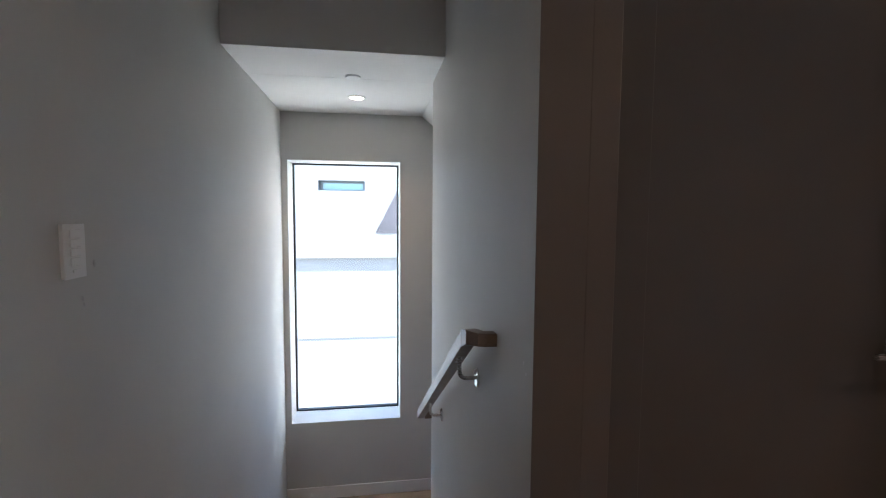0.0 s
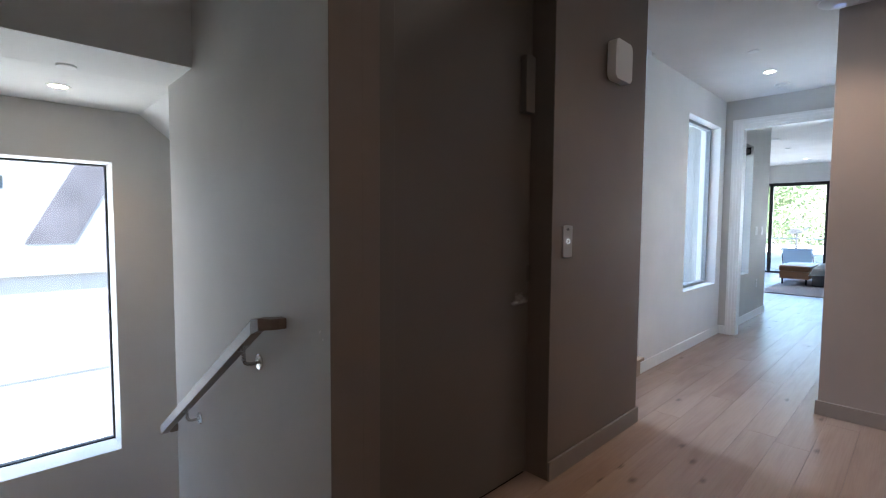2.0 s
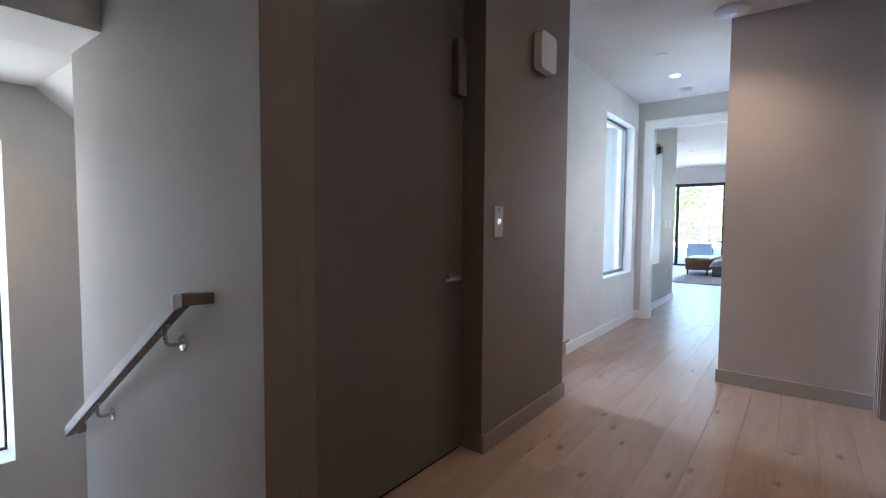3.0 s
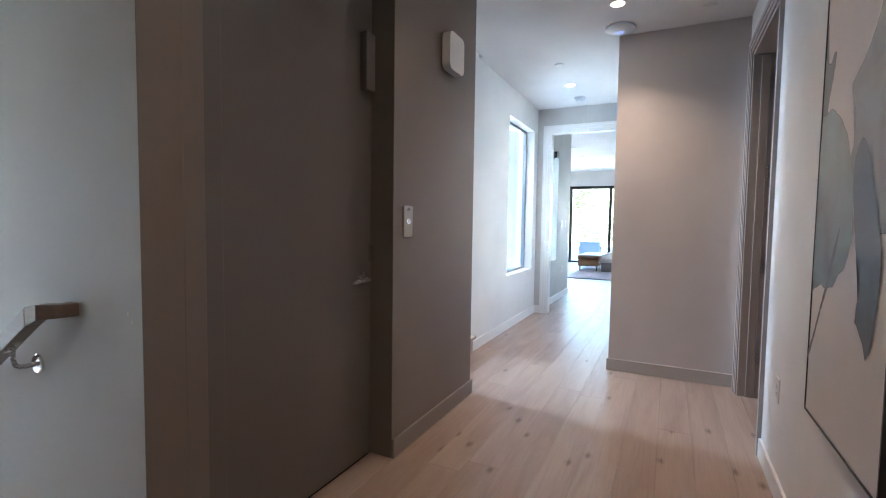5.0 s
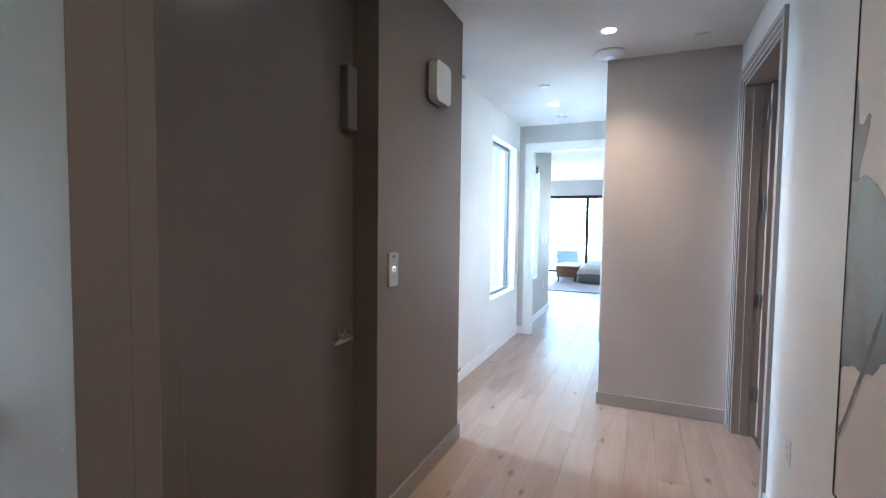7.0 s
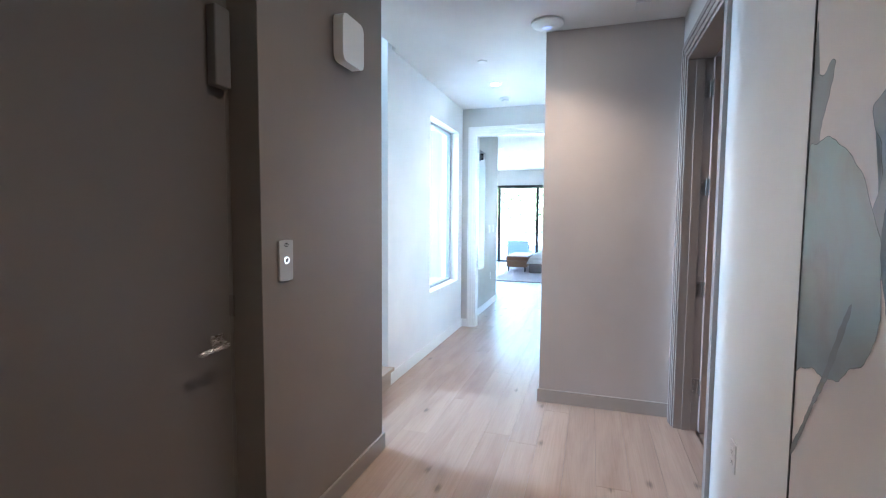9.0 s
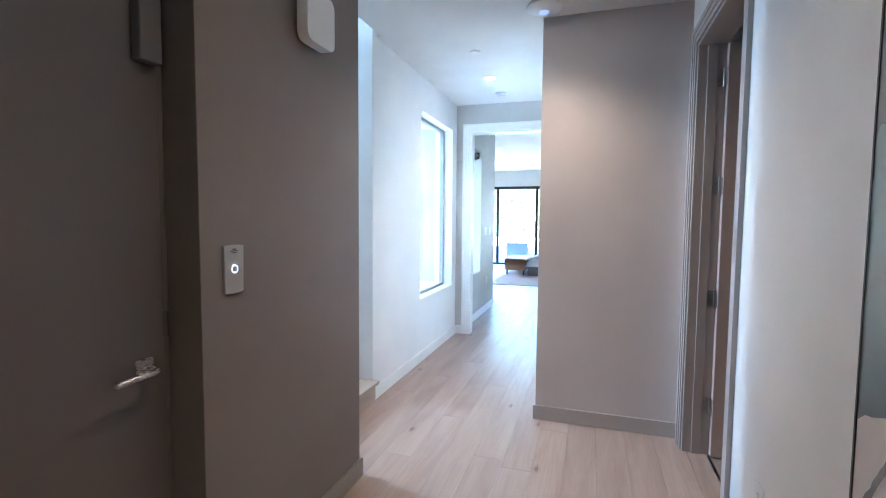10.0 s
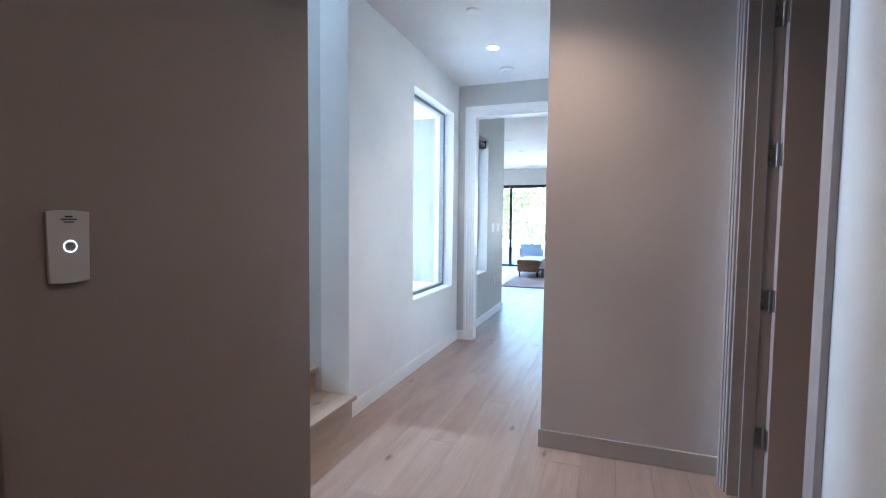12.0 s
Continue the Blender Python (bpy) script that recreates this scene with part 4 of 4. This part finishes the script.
structure("far_roof", boxes((32.0, 48.0, -6.0, 22.0, -6.5, -0.4)), PATIO, "flat white neighbouring roof beyond the terrace", "building")
structure("terrace_parapet", boxes((16.95, 17.1, -4.0, 5.0, -0.03, 0.46)), STUCCO, "low white stucco parapet", "parapet", 0.01)
tr = thing("terrace_rail", "thin grey metal rail on the terrace parapet", "railing", (17.02, 0.5, 0.46))
part("top_rail", boxes((17.0, 17.04, -4.0, 5.0, 0.88, 0.91)), GREY_FRAME, tr)
for k in range(6):
    y = -3.2 + 1.5 * k
    part("post", boxes((17.005, 17.035, y - 0.015, y + 0.015, 0.46, 0.88)), GREY_FRAME, tr)
chair = thing("lounge_chair", "blue-grey sling lounge chair with a thin dark frame on the terrace", "lounge chair", (16.2, 1.92, -0.03))
bm = bmesh.new()
prism(bm, [(16.02, 0.22), (16.05, 0.245), (15.80, 0.64), (15.775, 0.63)], 1.60, 2.25)
part("backrest", bm, MESH_CLOTH, chair)
part("seat", boxes((16.04, 16.6, 1.60, 2.25, 0.235, 0.255)), MESH_CLOTH, chair)
for y in (1.58, 2.27):
    bm = bmesh.new()
    tube(bm, [(15.77, y, 0.65), (16.02, y, 0.23), (16.62, y, 0.25)], 0.012, 10)
    part("side_rail", bm, DARK_METAL, chair)
    bm = bmesh.new()
    tube(bm, [(15.86, y, 0.42), (16.25, y, 0.43)], 0.014, 10)
    part("armrest", bm, DARK_METAL, chair)
    for x0, x1 in ((16.06, 15.98), (16.5, 16.56)):
        bm = bmesh.new()
        cyl(bm, (x0, y, 0.24), (x1, y, -0.03), 0.011, seg=10)
        part("leg", bm, DARK_METAL, chair)
bm = bmesh.new()
tube(bm, [(15.77, 1.58, 0.65), (15.77, 2.27, 0.65)], 0.012, 10)
part("top_bar", bm, DARK_METAL, chair)

# ---- neighbour's house seen through the stair window ----
nb = thing("neighbour_house", "white stucco house across the yard in full sun, coloured dark to dim it", "house", (0, 15, -6.5))
bm = bmesh.new()
A, Z = [-14, -1.42, 0.03, 14], [-0.10, 2.05, 2.37, 7.5]
for i in range(3):
    for j in range(3):
        if (i, j) != (1, 1):
            box(bm, A[i], A[i + 1], 15.0, 15.4, Z[j], Z[j + 1])
part("wall", bm, STUCCO_HOUSE_DIM, nb)
part("wall", boxes((-14, 14, 15.13, 15.4, -2.75, -0.10)), STUCCO_HOUSE_DIM, nb)
part("wall", boxes((-14, 14, 15.155, 15.4, -6.5, -2.75)), STUCCO_HOUSE_DIM, nb)
part("wall", boxes((-14, 14, 21.0, 21.3, -6.5, 7.5), (-14, -13.7, 15.4, 21, -6.5, 7.5), (13.7, 14, 15.4, 21, -6.5, 7.5)), STUCCO_HOUSE_DIM, nb)
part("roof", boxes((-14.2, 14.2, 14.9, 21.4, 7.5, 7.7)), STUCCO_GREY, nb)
win = part("window", boxes((-1.42, 0.03, 15.30, 15.36, 2.05, 2.09), (-1.42, 0.03, 15.30, 15.36, 2.30, 2.37), (-1.42, -1.30, 15.30, 15.36, 2.09, 2.30), (-0.02, 0.03, 15.30, 15.36, 2.09, 2.30)), painted("slate_frame", (0.06, 0.075, 0.085), 0.4), nb)
part("pane", boxes((-1.30, -0.02, 15.33, 15.345, 2.09, 2.30)), painted("blind", (0.22, 0.36, 0.38), 0.2), win)
bm = bmesh.new()
prism(bm, [(0.36, 0.70), (1.34, 0.70), (3.7, 5.3), (2.72, 5.3)], 14.985, 15.05)
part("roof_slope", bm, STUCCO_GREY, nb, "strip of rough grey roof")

# ---- yard beside the hall window ----
# hidden below the sill, raised and white to bounce sun into the hall
structure("yard_bounce_deck", boxes((XU + 0.15, 8.08, 1.42, 7.0, 0.0, 0.35)), WHITE_TILE, "pale tiled yard deck, added below the sill to bounce sun indoors", "deck")
# end wall out of view, added for more reflected sun
structure("wall_yard_north", boxes((XU + 0.15, 8.08, 7.0, 7.2, 0.0, 2.6)), STUCCO, "unseen white stucco yard wall, added to bounce sun", "wall")

# ---- ground, hills and trees beyond the terrace ----
structure("ground", boxes((-900, 2500, -1200, 1200, -6.8, -6.5)), EARTH, "dry open ground", "ground")
bm = bmesh.new()
N = 40
rows = []
for i in range(N + 1):
    row = []
    for j in range(N + 1):
        x, y = 60 + 240 * i / N, -140 + 280 * j / N
        rise = max(0, (x - 60) / 120)
        z = -6.6 + 26 * min(rise, 1) ** 1.3 + 4 * noise.noise(Vector((x * 0.02, y * 0.02, 3))) * min(1, rise * 3)
        row.append(bm.verts.new((x, y, z)))
    rows.append(row)
for i in range(N):
    for j in range(N):
        bm.faces.new((rows[i][j], rows[i + 1][j], rows[i + 1][j + 1], rows[i][j + 1]))
structure("hillside", bm, EARTH, "pale dry hillside with scattered trees", "hill", smooth=True)


def tree_mesh(seed, height):
    rnd = random.Random(seed)
    trunk = bmesh.new()
    cyl(trunk, (0, 0, 0), (0.1, 0, height * 0.55), height * 0.03, height * 0.015, 8)
    tips = []
    for k in range(9):
        a = rnd.uniform(0, 6.28)
        z0 = height * rnd.uniform(0.3, 0.52)
        tip = Vector((math.cos(a) * height * rnd.uniform(0.12, 0.3), math.sin(a) * height * rnd.uniform(0.12, 0.3), height * rnd.uniform(0.55, 0.92)))
        cyl(trunk, (0.05, 0, z0), tip, height * 0.010, height * 0.004, 6)
        tips.append(tip)
    verts, faces = [], []
    for tip in tips:
        for k in range(150):
            c = tip + Vector((rnd.gauss(0, 1), rnd.gauss(0, 1), rnd.gauss(0, 0.7))) * height * 0.085
            s = height * rnd.uniform(0.012, 0.026)
            u = Vector((rnd.gauss(0, 1), rnd.gauss(0, 1), rnd.gauss(0, 1))).normalized()
            w = u.orthogonal().normalized()
            n = len(verts)
            verts += [c - u * s, c + w * s * 0.5, c + u * s, c - w * s * 0.5]
            faces.append((n, n + 1, n + 2, n + 3))
    crown = bpy.data.meshes.new("crown")
    crown.from_pydata(verts, [], faces)
    crown.materials.append(LEAF)
    return mesh_of("trunk", trunk, BARK), crown


kinds = [tree_mesh(s, 12.0) for s in (1, 2, 3)]
rnd = random.Random(5)
for k in range(60):
    x, y = rnd.uniform(62, 150), 0
    y = rnd.uniform(0.0, 0.24) * x
    rise = max(0, (x - 60) / 120)
    z = -6.6 + 26 * min(rise, 1) ** 1.3 + 4 * noise.noise(Vector((x * 0.02, y * 0.02, 3))) * min(1, rise * 3) - 0.3
    trunk, crown = kinds[k % 3]
    t = thing("tree", "green broadleaf tree on the sunny hillside", "tree", (x, y, z), "hillside trees")
    s = rnd.uniform(0.7, 1.25)
    t.scale = (s, s, s)
    t.rotation_euler = (0, 0, rnd.uniform(0, 6.28))
    for nm, me in (("trunk", trunk), ("crown", crown)):
        o = new(nm, me)
        o.parent = t

# ---- floors of oak boards ----
structure("subfloor", boxes((-2.45, 6.3, -1.07, 1.12, -0.2, -0.016), (XD, 6.3, 1.12, 1.42, -0.2, -0.016), (6.3, 15.25, -2.75, 4.05, -0.2, -0.016),
                            (1.3, 5.2, -4.15, -1.07, -0.2, -0.016)), GAP, "dark subfloor under the boards", "floor")
structure("floor_landing", boxes((XS, 1.72, 2.57, YS, LAND - 0.2, LAND)), OAK_TREAD, "bleached oak landing floor", "floor")


def boards(name, areas, label, seed, y_start, width=0.175):
    """Long oak boards laid along x, each an object of its own, clipped to the areas (x0, x1, y0, y1)."""
    root = thing(name, label, "floor")
    root["kind"] = "structure"
    x_min, x_max = min(a[0] for a in areas), max(a[1] for a in areas)
    y_min, y_max = min(a[2] for a in areas), max(a[3] for a in areas)
    edge = 0.0010
    for k in range(math.floor((y_min - y_start) / width), math.ceil((y_max - y_start) / width)):
        r = random.Random(seed * 1000 + k)
        b0, b1 = y_start + k * width, y_start + (k + 1) * width
        x = x_min - r.uniform(0.0, 2.0)
        while x < x_max:
            e = x + r.choice((1.9, 2.2, 2.5, 2.7))
            cx, cy = (x + e) / 2, (b0 + b1) / 2
            bm = bmesh.new()
            for x0, x1, y0, y1 in areas:
                u0, u1, w0, w1 = max(x, x0), min(e, x1), max(b0, y0), min(b1, y1)
                if u1 - u0 < 0.004 or w1 - w0 < 0.004:
                    continue
                # eased edges only where the board itself ends
                gap = [edge if c else 0.0 for c in (u0 == x, u1 == e, w0 == b0, w1 == b1)]
                rings = []
                for z, f in ((-0.016, 0.45), (-0.0012, 0.45), (0.0, 1.0)):
                    a0, a1 = u0 + f * gap[0] - cx, u1 - f * gap[1] - cx
                    c0, c1 = w0 + f * gap[2] - cy, w1 - f * gap[3] - cy
                    rings.append([bm.verts.new(p) for p in ((a0, c0, z), (a1, c0, z), (a1, c1, z), (a0, c1, z))])
                bm.faces.new(rings[2])
                for p, q in zip(rings, rings[1:]):
                    for i in range(4):
                        bm.faces.new((p[i], p[(i + 1) % 4], q[(i + 1) % 4], q[i]))
            if bm.faces:
                o = new("board", mesh_of("board", bm, OAK))
                o.location = (cx, cy, 0)
                o.parent = root
            x = e
    return root


boards("floor", [(-2.3, XG, YP - 0.15, YE), (XR, XD, YE, 0.99), (XS, XR, YE, 1.12), (XD, XG, YE, 1.21), (XG, XW + 0.13, YH, YN)], "wide bleached oak floorboards with knots and a soft sheen", 3, 0.092)
boards("floor_bedroom", [(XW + 0.13, 15.12, -2.6, 3.9)], "wide bleached oak floorboards in the bedroom", 8, 0.092)
structure("floor_side_room", boxes((1.45, 5.05, -4.0, -1.07, -0.016, 0.0)), OAK, "bleached oak floor of the side room", "floor")
